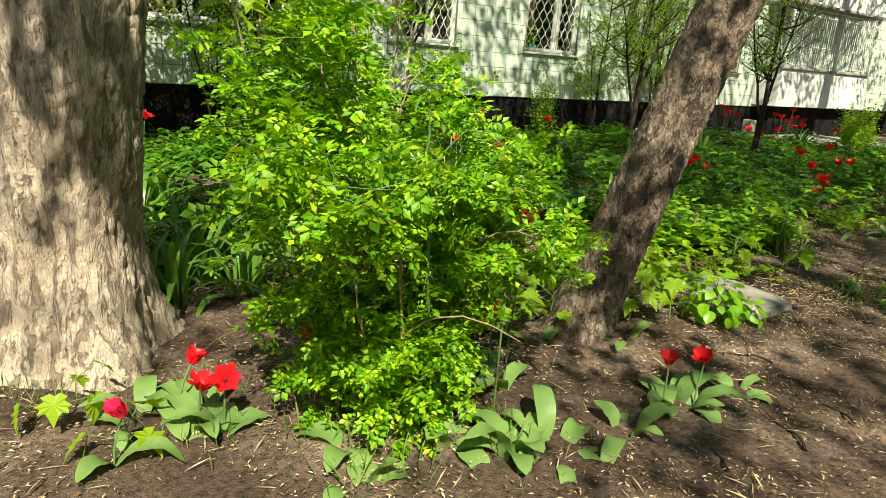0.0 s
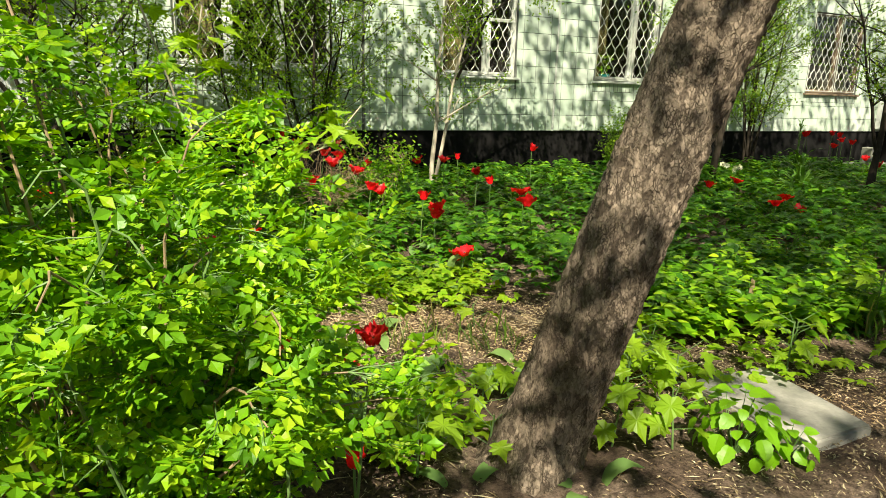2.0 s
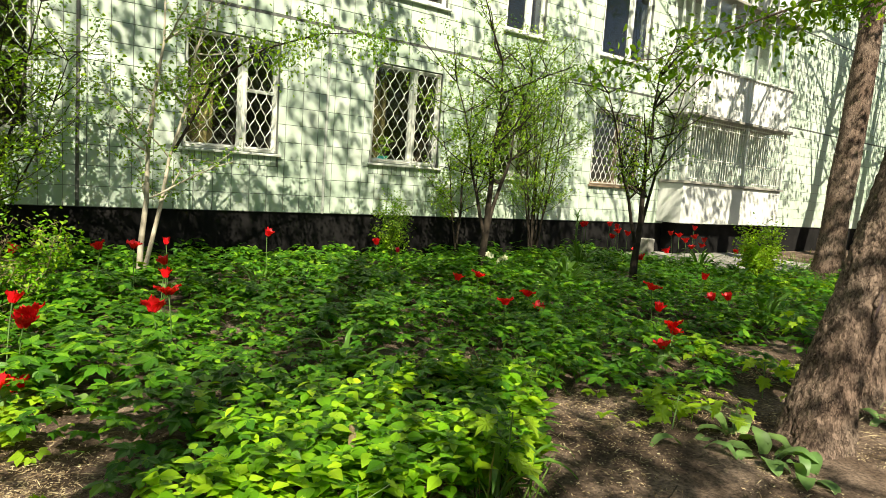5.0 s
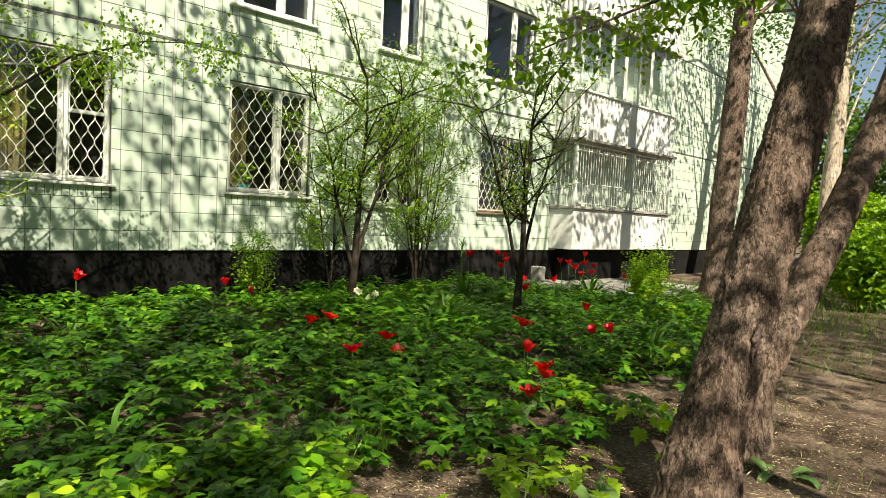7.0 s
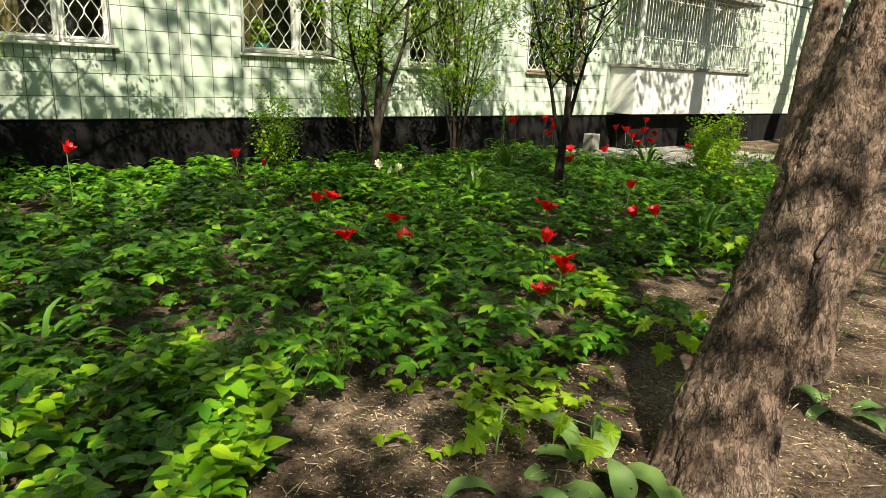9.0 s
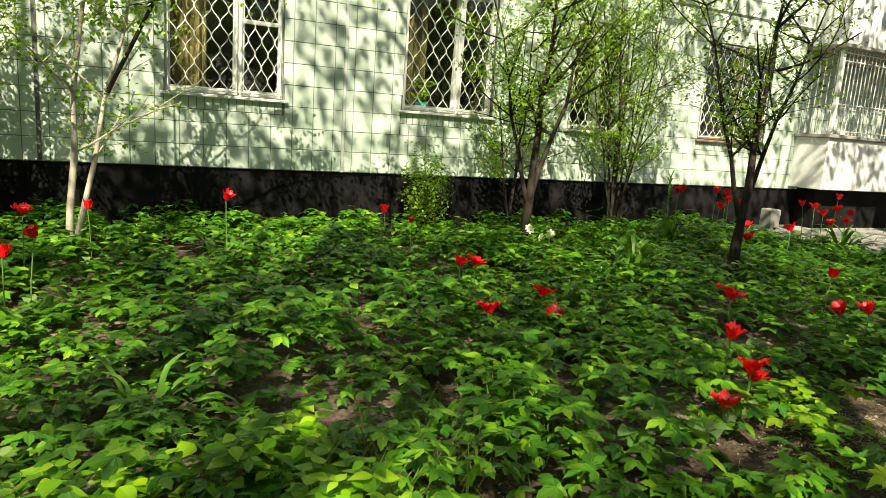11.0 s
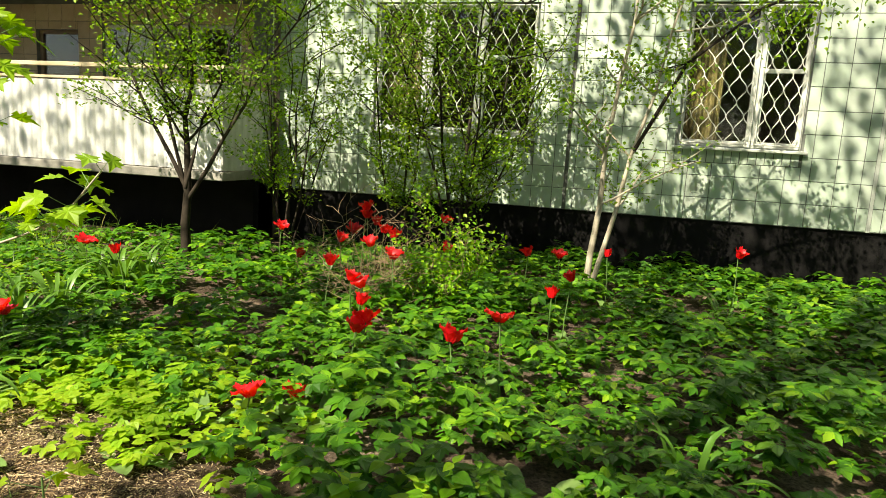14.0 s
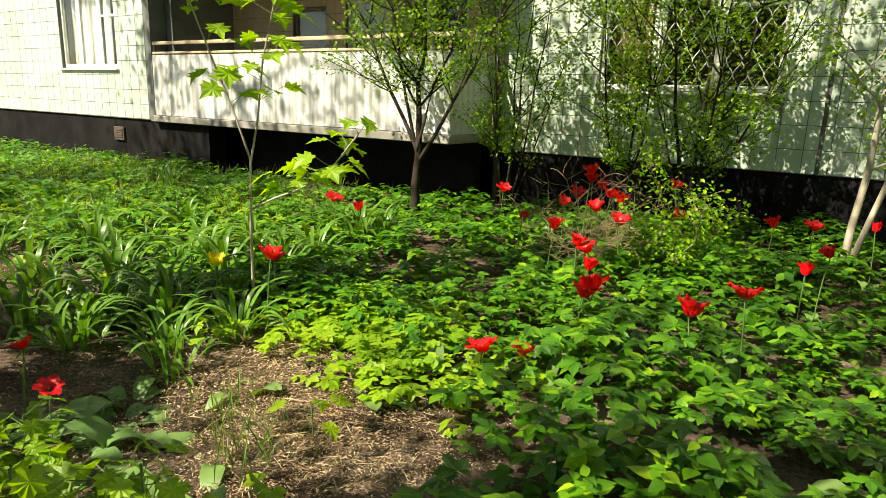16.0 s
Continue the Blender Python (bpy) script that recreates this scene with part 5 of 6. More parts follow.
def tulip(x, y, zh, kind="open", colour="red", leaves=2, tilt=None, label=None, scale=1.0):
    """One tulip: stem, blades, six petals and a dark centre; zh is the height of the flower's base."""
    z0 = float(soil_height(x, y)) - 0.01
    zh = max(zh, 0.12)
    T = tagged(empty("tulip", pose(x, y, z0, 0, 0, rng_f.uniform(0, 360))), label or {"red": "red tulip with spread petals and a dark centre", "pink": "crimson-pink tulip on a short stem", "yellow": "yellow tulip among strap leaves"}[colour], "tulip", "tulips in the garden bed")
    dx, dy = rng_f.normal(0, 0.03, 2)
    stem = [((dx * t * t, dy * t * t, (zh - z0) * t), 0.0045) for t in (0, 0.35, 0.7, 1.0)]
    smooth(part("stem", np_mesh("stem", *tube_arrays([stem], 6)), M["stem"], T))
    ax, ay = (tilt if tilt else rng_f.normal(0, 14, 2))
    head = Matrix.Translation((dx, dy, zh - z0 - 0.004)) @ pose(0, 0, 0, ax, ay, rng_f.uniform(0, 60)) @ Matrix.Scale(scale * rng_f.uniform(0.9, 1.12), 4)
    for k in range(6):
        s = 1.0 if k % 2 else 0.93
        shared("petal", PETALS[kind, colour], T, head @ pose(0, 0, 0.001 * (k % 2), rng_f.normal(0, 5), 0, k * 60 + rng_f.normal(0, 5)) @ Matrix.Scale(s, 4))
    shared("centre", BEAD, T, head @ Matrix.Translation((0, 0, 0.016)))
    for k in range(leaves):
        shared("leaf", TULIP_LEAVES[int(rng_f.integers(0, 4))], T, pose(0, 0, 0.005, rng_f.normal(0, 8), 0, k * 360 / max(1, leaves) + rng_f.normal(0, 25)) @ Matrix.Scale(rng_f.uniform(0.8, 1.15), 4))
    return T


RED = [
    # by the old tree and the bush
    (0.46, 2.66, 0.21, "half"), (0.52, 2.54, 0.19, "open"), (0.60, 2.50, 0.20, "open"), (1.09, 2.82, 0.16, "half"), (1.54, 2.07, 0.88, "open"), (1.82, 2.47, 0.28, "half"), (1.76, 2.28, 0.76, "open"), (1.06, 2.86, 0.80, "open"), (1.80, 4.88, 0.50, "open"),
    (2.29, 1.83, 0.21, "half"), (2.44, 1.78, 0.21, "half"),
    # middle of the bed
    (8.22, 7.20, 0.29, "open"), (8.05, 6.60, 0.43, "wide"), (7.70, 5.72, 0.30, "wide"), (8.42, 6.15, 0.26, "wide"), (8.45, 5.90, 0.14, "open"),
    (8.45, 4.33, 0.10, "open"), (8.66, 4.42, 0.20, "open"), (8.70, 4.45, 0.27, "wide"), (8.78, 4.68, 0.38, "half"), (9.20, 5.02, 0.51, "wide"), (10.9, 5.52, 0.48, "half"), (10.4, 5.08, 0.32, "half"), (10.7, 5.02, 0.32, "half"),
    (13.3, 8.40, 0.44, "open"), (12.25, 7.43, 0.44, "open"), (6.34, 8.78, 0.66, "half"), (8.16, 9.08, 0.50, "half"),
    # near the balcony
    (13.0, 9.45, 0.80, "half"), (13.2, 9.50, 0.82, "half"), (13.9, 9.55, 0.82, "half"), (14.1, 9.50, 0.78, "half"), (14.0, 9.35, 0.70, "open"), (14.15, 9.25, 0.66, "open"), (14.05, 9.60, 0.56, "open"),
    (15.0, 8.75, 0.72, "half"), (15.3, 8.8, 0.68, "open"), (15.15, 8.55, 0.60, "open"), (15.6, 8.7, 0.66, "open"), (15.8, 8.55, 0.60, "half"), (15.5, 8.4, 0.52, "open"), (14.9, 8.3, 0.50, "open"), (13.4, 7.78, 0.50, "open"), (15.4, 7.6, 0.48, "half"), (16.2, 7.8, 0.48, "half"), (16.4, 9.2, 0.8, "half"),
    # left part of the bed
    (4.36, 5.49, 0.48, "open"), (4.54, 5.96, 0.51, "wide"), (3.38, 4.96, 0.24, "wide"), (3.49, 5.26, 0.12, "open"), (5.14, 8.72, 0.56, "cup"), (4.73, 7.04, 0.46, "half"), (4.81, 7.55, 0.50, "half"), (4.68, 8.20, 0.58, "open"), (4.35, 8.35, 0.56, "open"),
    (3.60, 8.10, 0.56, "half"), (3.45, 8.75, 0.76, "open"), (2.36, 8.45, 0.50, "half"), (2.74, 7.25, 0.48, "half"), (2.30, 7.52, 0.48, "half"), (1.36, 8.90, 0.50, "open"),
    (3.20, 6.73, 0.50, "open"), (3.36, 6.62, 0.46, "open"), (3.50, 6.07, 0.48, "half"), (3.60, 5.98, 0.40, "open"), (3.56, 5.90, 0.34, "open"),
    (2.60, 8.40, 0.86, "open"), (2.75, 8.20, 0.80, "open"), (3.00, 7.90, 0.72, "open"), (3.20, 7.70, 0.70, "open"), (3.08, 7.55, 0.64, "open"), (2.90, 8.05, 0.76, "half"), (2.68, 8.05, 0.66, "open"), (3.30, 7.45, 0.56, "open"),
    (0.36, 7.08, 0.48, "wide"), (0.85, 7.00, 0.44, "half"), (1.86, 3.36, 0.36, "wide"), (2.08, 3.37, 0.20, "wide"),
]
for x, y, z, kind in RED:
    tulip(x, y, z, kind, "red", 2 if z > 0.3 else 3, scale=0.62 if y < 3 and z > 0.6 else 0.72 if y < 3.5 else 1.12 if y < 9.3 else 1.1)
tulip(0.22, 2.46, 0.19, "cup", "pink", 2, (35, -20))
tulip(1.58, 5.15, 0.40, "open", "pink", 2)
tulip(8.45, 9.0, 0.40, "cup", "pink", 2)
tulip(1.37, 4.81, 0.40, "half", "yellow", 2)


def leaf_clump(name, label, x, y, meshes, count, scale=1.0, spread=0.05, category="plant", lean=0.0, fan=12):
    z0 = float(soil_height(x, y)) - 0.01
    T = tagged(empty(name, pose(x, y, z0, 0, 0, rng_f.uniform(0, 360))), label, category, group=name + "s in the garden")
    for k in range(count):
        a = k * 137.5 + rng_f.normal(0, 12)
        r = spread * math.sqrt(rng_f.uniform(0, 1))
        shared("leaf", meshes[int(rng_f.integers(0, len(meshes)))], T, pose(r * math.sin(radians(-a)), r * math.cos(radians(a)), 0, rng_f.normal(lean, fan), 0, a) @ Matrix.Scale(scale * rng_f.uniform(0.75, 1.15), 4))
    return T


for x, y, n, s in [(1.50, 1.86, 13, 1.05), (1.62, 1.80, 10, 1.0), (1.98, 1.78, 8, 0.9), (2.36, 1.84, 11, 1.0), (2.78, 1.80, 11, 0.75), (2.28, 2.62, 4, 1.0), (2.72, 2.44, 4, 0.8), (0.36, 2.72, 9, 0.9), (0.56, 2.66, 10, 0.95), (0.92, 2.02, 6, 0.9), (1.0, 2.2, 8, 1.1), (1.35, 2.05, 9, 1.1),
                   (3.30, 5.05, 8, 1.2), (3.55, 5.15, 8, 1.25), (3.15, 4.95, 5, 1.1), (4.9, 4.9, 5, 1.1), (5.6, 5.9, 4, 1.1), (2.35, 3.35, 9, 1.2), (2.15, 3.65, 8, 1.2), (3.05, 3.45, 7, 1.1), (7.9, 4.35, 7, 1.2), (8.15, 4.25, 8, 1.2), (5.0, 2.16, 6, 1.0), (6.9, 3.05, 5, 1.1), (7.28, 2.95, 9, 1.2), (7.16, 2.7, 10, 1.1), (7.1, 2.45, 9, 1.0), (8.7, 2.6, 8, 0.9), (2.46, 3.52, 9, 1.35), (2.0, 3.78, 10, 1.35), (2.9, 3.32, 8, 1.2), (3.68, 5.2, 8, 1.2), (3.0, 4.5, 6, 1.0), (2.4, 4.2, 5, 1.0), (9.6, 5.2, 5, 1.1), (1.8, 3.1, 8, 1.2), (0.9, 4.4, 6, 1.1)]:
    leaf_clump("tulip_leaf_clump", "broad grey-green tulip leaves without a flower", x, y, TULIP_LEAVES, max(3, int(n * 0.7)), s, 0.08, lean=-10, fan=22)
for x, y, n, s in [(0.15, 7.35, 26, 1.0), (0.55, 7.25, 26, 1.0), (0.85, 7.3, 22, 0.9), (-4.5, 8.2, 26, 1.1), (-4.0, 8.0, 20, 1.0), (0.9, 4.2, 24, 0.9), (1.25, 4.5, 26, 0.9), (0.5, 4.6, 22, 0.9), (1.55, 4.3, 16, 0.8), (10.5, 7.5, 26, 1.15), (10.75, 7.75, 20, 1.1), (11.1, 4.75, 22, 1.05), (9.2, 8.0, 12, 0.8), (15.0, 8.1, 20, 1.1), (5.35, 3.12, 16, 0.75), (12.7, 9.2, 24, 1.2), (6.3, 8.9, 8, 0.7), (5.6, 5.2, 7, 0.8), (-1.2, 6.4, 22, 1.0), (0.2, 4.3, 22, 0.9), (0.7, 3.9, 22, 0.85), (1.1, 3.95, 22, 0.85), (0.0, 4.9, 22, 0.9), (1.7, 4.7, 18, 0.8), (-0.4, 4.4, 22, 1.0), (0.3, 5.3, 22, 0.9), (-0.9, 5.2, 22, 1.0), (1.3, 5.1, 18, 0.8), (-1.6, 4.6, 22, 1.0), (1.9, 4.1, 14, 0.7), (-2.4, 5.6, 22, 1.0), (0.75, 5.35, 24, 1.0), (1.0, 5.7, 24, 1.05), (0.45, 5.9, 24, 1.05), (0.1, 5.6, 22, 1.0), (0.8, 6.3, 22, 1.0), (0.9, 4.75, 22, 0.9)]:
    leaf_clump("strap_leaf_clump", "clump of long arching strap leaves", x, y, STRAPS, int(n * 1.15), s * 1.18, 0.11, fan=18)


def upright_plant():
    T = tagged(empty("tall_lily_plant", Matrix.Translation((12.72, 9.35, 0))), "upright green plant with a tufted leafy top", "plant")
    smooth(part("stem", np_mesh("stem", *tube_arrays([[((0, 0, -0.03), 0.018), ((0.01, 0, 0.5), 0.016), ((0.0, 0.01, 1.0), 0.012)]], 8)), M["stem"], T))
    for k in range(46):
        z = 0.12 + 0.88 * k / 46
        shared("leaf", STRAPS[k % 5], T, pose(0, 0, z, 30 - 25 * (z > 0.8), 0, k * 137.5) @ Matrix.Scale(0.42 if z < 0.8 else 0.55, 4))


upright_plant()


def narcissus(x, y):
    T = tagged(empty("narcissus", pose(x, y, float(soil_height(x, y)), 0, 0, rng_f.uniform(0, 360))), "white narcissus flower on a green stem", "flower", "narcissi")
    h = rng_f.uniform(0.36, 0.46)
    smooth(part("stem", np_mesh("stem", *tube_arrays([[((0, 0, -0.02), 0.004), ((0.01, 0, h), 0.003)]], 6)), M["stem"], T))
    for k in range(6):
        me = NARC_PETAL
        shared("petal", me, T, Matrix.Translation((0.01, 0, h)) @ pose(0, 0, 0, 65, 0, 0) @ pose(0, 0, 0, 0, 0, 60 * k))
    for k in range(3):
        shared("leaf", STRAPS[k], T, pose(0, 0, 0, 8, 0, 120 * k) @ Matrix.Scale(0.6, 4))


NARC_PETAL = petal_mesh("petal", 1.35, 0.045, 0.018, M["petal_white"])
for x, y in [(9.55, 8.15), (9.68, 8.1), (9.80, 8.12), (9.62, 8.3), (9.9, 8.25)]:
    narcissus(x, y)


# ---- maple seedlings ----
def maple_mesh():
    pts = [(0, 0), (0.16, -0.10), (0.40, 0.04), (0.30, 0.16), (0.56, 0.34), (0.40, 0.40), (0.46, 0.58), (0.24, 0.54), (0.16, 0.66), (0.0, 1.0)]
    ring = pts + [(-x, y) for x, y in pts[-2:0:-1]]
    c = (0.0, 0.30)
    v = [(c[0], c[1], 0.0)] + [(x, y, 0.12 * abs(x) - 0.16 * y * y - (0.05 if i % 2 else 0)) for i, (x, y) in enumerate(ring)]
    n = len(ring)
    me = np_mesh("leaf", np.array(v), np.array([(0, 1 + (i + 1) % n, 1 + i) for i in range(n)])[:, ::-1])
    me.materials.append(M["leaf_maple"])
    return me


MAPLE = maple_mesh()


def maple_seedling(x, y, h, count, size=0.112, label="maple seedling with bright yellow-green lobed leaves", name="maple_seedling", low=0.35, reach=0.12):
    z0 = float(soil_height(x, y)) - 0.01
    T = tagged(empty(name, pose(x, y, z0, 0, 0, rng_f.uniform(0, 360))), label, "seedling", "maple seedlings")
    bx, by = rng_f.normal(0, 0.05, 2) * h
    main = [[((bx * t, by * t, h * t), 0.004 + 0.004 * h * (1 - t)) for t in (0, 0.3, 0.6, 1.0)]]
    smooth(part("stem", np_mesh("stem", *tube_arrays(main, 6)), M["stem"] if h < 1 else M["bark_pale"], T))
    for k in range(count):
        t = low + (1 - low) * (k + 0.5) / count
        a = k * 2.4 + rng_f.normal(0, 0.4)
        r = reach * rng_f.uniform(0.5, 1.2)
        p0 = Vector((bx * t, by * t, h * t))
        p1 = p0 + Vector((r * math.cos(a), r * math.sin(a), r * 0.45))
        turn = (p1 - p0).to_track_quat("Z", "Y").to_matrix().to_4x4()
        shared("petiole", PETIOLE, T, Matrix.Translation(p0) @ turn @ Matrix.Diagonal((1, 1, (p1 - p0).length, 1)))
        shared("leaf", MAPLE, T, Matrix.Translation(p1) @ pose(0, 0, 0, rng_f.normal(-34, 18), rng_f.normal(0, 16), math.degrees(a) - 90) @ Matrix.Scale(size * rng_f.uniform(0.65, 1.2), 4))


PETIOLE = np_mesh("petiole", *tube_arrays([[((0, 0, 0), 0.0022), ((0, 0, 1), 0.0014)]], 5))
PETIOLE.materials.append(M["stem"])
for x, y, h, n in [(3.12, 2.72, 0.42, 12), (3.30, 2.92, 0.38, 12), (3.48, 2.98, 0.30, 9), (3.05, 3.05, 0.34, 10), (3.20, 2.50, 0.25, 8), (4.25, 2.80, 0.34, 9), (4.50, 2.95, 0.26, 8), (5.38, 3.08, 0.42, 10), (5.0, 2.7, 0.18, 5), (2.30, 2.95, 0.30, 8), (2.45, 2.75, 0.22, 6), (2.15, 2.75, 0.30, 8), (0.10, 2.85, 0.16, 5), (0.28, 2.55, 0.10, 3), (-0.55, 3.3, 0.35, 10), (-0.4, 3.0, 0.22, 7), (-0.8, 3.6, 0.4, 10), (4.9, 1.95, 0.10, 4), (7.0, 3.25, 0.25, 8), (8.35, 3.35, 0.30, 9), (8.8, 3.3, 0.22, 7), (10.6, 4.2, 0.3, 8), (3.02, 2.86, 0.48, 13), (3.22, 3.12, 0.40, 12), (3.42, 2.75, 0.30, 9), (2.98, 2.62, 0.30, 9), (3.55, 3.2, 0.32, 9), (2.25, 3.2, 0.26, 8), (2.0, 2.95, 0.3, 8), (8.05, 2.95, 0.3, 7), (7.3, 3.0, 0.22, 6), (1.7, 4.5, 0.2, 7), (2.75, 3.25, 0.16, 6), (2.6, 3.1, 0.14, 6), (2.95, 3.1, 0.16, 6), (3.05, 4.05, 0.18, 4)]:
    maple_seedling(x, y, h, n)


def forked_maple():
    """A slim young maple: a pale stem that forks, one long side branch, big lobed leaves in loose tiers."""
    T = tagged(empty("maple_sapling", Matrix.Translation((1.5, 5.02, float(soil_height(1.5, 5.02)) - 0.01))), "slim forked maple sapling with big lobed leaves", "tree", "maple seedlings")
    limbs = {"stem": [(0, 0, -0.02), (-0.01, 0.01, 0.35), (0, 0, 0.65), (0.01, 0.01, 1.14)], "branch": [(0.01, 0.01, 1.14), (-0.08, -0.05, 1.48), (-0.19, -0.13, 1.84), (-0.30, -0.20, 2.2)],
             "fork": [(0.01, 0.01, 1.12), (0.06, 0.04, 1.42), (0.10, 0.06, 1.78), (0.17, 0.11, 2.15)], "side_branch": [(0.0, 0.0, 0.80), (0.30, -0.05, 0.92), (0.55, -0.10, 1.0), (0.85, -0.15, 1.12), (1.08, -0.12, 1.38)]}
    for nm, pts in limbs.items():
        r = 0.013 if nm == "stem" else 0.008
        smooth(part(nm, np_mesh(nm, *tube_arrays([[(q, r * (1 - 0.5 * i / len(pts))) for i, q in enumerate(pts)]], 7)), M["bark_pale"], T))
    for nm, count, spread, size in (("side_branch", 26, 0.17, 0.15), ("branch", 16, 0.17, 0.17), ("fork", 16, 0.17, 0.17)):
        pts = [Vector(q) for q in limbs[nm]]
        for k in range(count):
            u = rng_f.uniform(1.6 if nm == "side_branch" else 0.9, len(pts) - 1.001)
            p0 = pts[int(u)].lerp(pts[int(u) + 1], u - int(u))
            a = k * 2.4 + rng_f.normal(0, 0.4)
            p1 = p0 + Vector((spread * math.cos(a), spread * math.sin(a), 0.10)) * rng_f.uniform(0.5, 1.1)
            turn = (p1 - p0).to_track_quat("Z", "Y").to_matrix().to_4x4()
            shared("petiole", PETIOLE, T, Matrix.Translation(p0) @ turn @ Matrix.Diagonal((1, 1, (p1 - p0).length, 1)))
            shared("leaf", MAPLE, T, Matrix.Translation(p1) @ pose(0, 0, 0, rng_f.normal(-22, 14), rng_f.normal(0, 14), math.degrees(a) - 90) @ Matrix.Scale(size * rng_f.uniform(0.7, 1.15), 4))


forked_maple()


LOBED = np_mesh("leaf", *toothed([(0.08, 0.22), (0.25, 0.42), (0.34, 0.38), (0.5, 0.44), (0.62, 0.33), (0.76, 0.30), (0.9, 0.13)], 0.35, 0.12))
LOBED.materials.append(M["leaf_bush"])


def broad_plant(x, y, n, r, h):
    """A dome of rounded leaves that hang outward."""
    T = tagged(empty("broad_leaf_plant", pose(x, y, float(soil_height(x, y)) - 0.01)), "rounded plant with broad bright green drooping leaves", "plant", "broad plants by the slab")
    for k in range(n):
        up = (k + 0.5) / n
        a = k * 2.39996
        rr = r * math.sqrt(1 - up ** 2) * rng_f.uniform(0.7, 1.1)
        tip = Vector((rr * math.cos(a), rr * math.sin(a), h * (0.25 + 0.75 * up)))
        if k % 3 == 0:
            turn = tip.to_track_quat("Z", "Y").to_matrix().to_4x4()
            shared("petiole", PETIOLE, T, turn @ Matrix.Diagonal((1, 1, tip.length, 1)))
        shared("leaf", LOBED, T, Matrix.Translation(tip) @ pose(0, 0, 0, -62 + 75 * up + rng_f.normal(0, 12), rng_f.normal(0, 14), math.degrees(a) - 90) @ Matrix.Scale(rng_f.uniform(0.05, 0.085), 4))


for x, y, n, r, h in [(3.42, 2.38, 66, 0.17, 0.29), (3.60, 2.28, 22, 0.10, 0.16), (9.2, 3.2, 30, 0.15, 0.22)]:
    broad_plant(x, y, n, r, h)


# ---- stone slab ----
def slab():
    bm = bmesh.new()
    ring = [(3.69, 2.93), (4.22, 2.92), (4.14, 2.27), (3.68, 2.27)]
    lo = [bm.verts.new((x, y, -0.04)) for x, y in ring]
    hi = [bm.verts.new((x, y, 0.055)) for x, y in ring]
    bm.faces.new(hi[::-1])
    bm.faces.new(lo)
    for i in range(4):
        j = (i + 1) % 4
        bm.faces.new((lo[i], hi[i], hi[j], lo[j]))
    bmesh.ops.recalc_face_normals(bm, faces=bm.faces)
    bmesh.ops.bevel(bm, geom=bm.edges[:], offset=0.012, segments=2, affect="EDGES")
    bmesh.ops.triangulate(bm, faces=bm.faces)
    bmesh.ops.subdivide_edges(bm, edges=bm.edges, cuts=3)
    for v in bm.verts:
        v.co += Vector((1, 1, 1)) * 0.006 * noise.noise(v.co * 9)
    tagged(part("stone_slab", bm, M["slab"]), "pale grey concrete slab lying in the soil", "slab")


slab()


# ---- dry twigs, litter, grass ----
def dry_tangle():
    rng = np.random.default_rng(21)
    T = tagged(empty("dry_shrub", Matrix.Translation((3.0, 7.55, 0))), "tangle of dry tan twigs among the tulips", "shrub")
    lines = []
    for k in range(22):
        az = rng.uniform(0, 6.283)
        l2, _ = branch_out(rng, (rng.normal(0, 0.05), rng.normal(0, 0.05), -0.03), Vector((math.cos(az) * 0.35, math.sin(az) * 0.35, 1)), rng.uniform(0.5, 0.95), 0.006, 2, 0.65, 0.0, 3, 0.22)
        lines += l2
    for l in lines[::6]:
        part("twig", np_mesh("twig", *tube_arrays([l], 5)), M["twig_dry"], T)
    tagged(part("branchwork", np_mesh("branchwork", *tube_arrays([l for i, l in enumerate(lines) if i % 6], 4)), M["twig_dry"], T), kind="stuff")
    return T


dry_tangle()
sapling("low leafy shoots among the tulips", (3.6, 7.9), [(0.2, 0, 0.75, 0.008), (-0.2, 0.1, 0.95, 0.008), (0.5, 0.1, 0.6, 0.008), (0.3, -0.3, 0.7, 0.008), (-0.3, -0.2, 0.55, 0.008)], 52, None, 1, 0.045, 0.07, mat=M["twig_dry"], leaf_mat=M["leaf_bush"], kids=3, name="shrub", category="shrub")


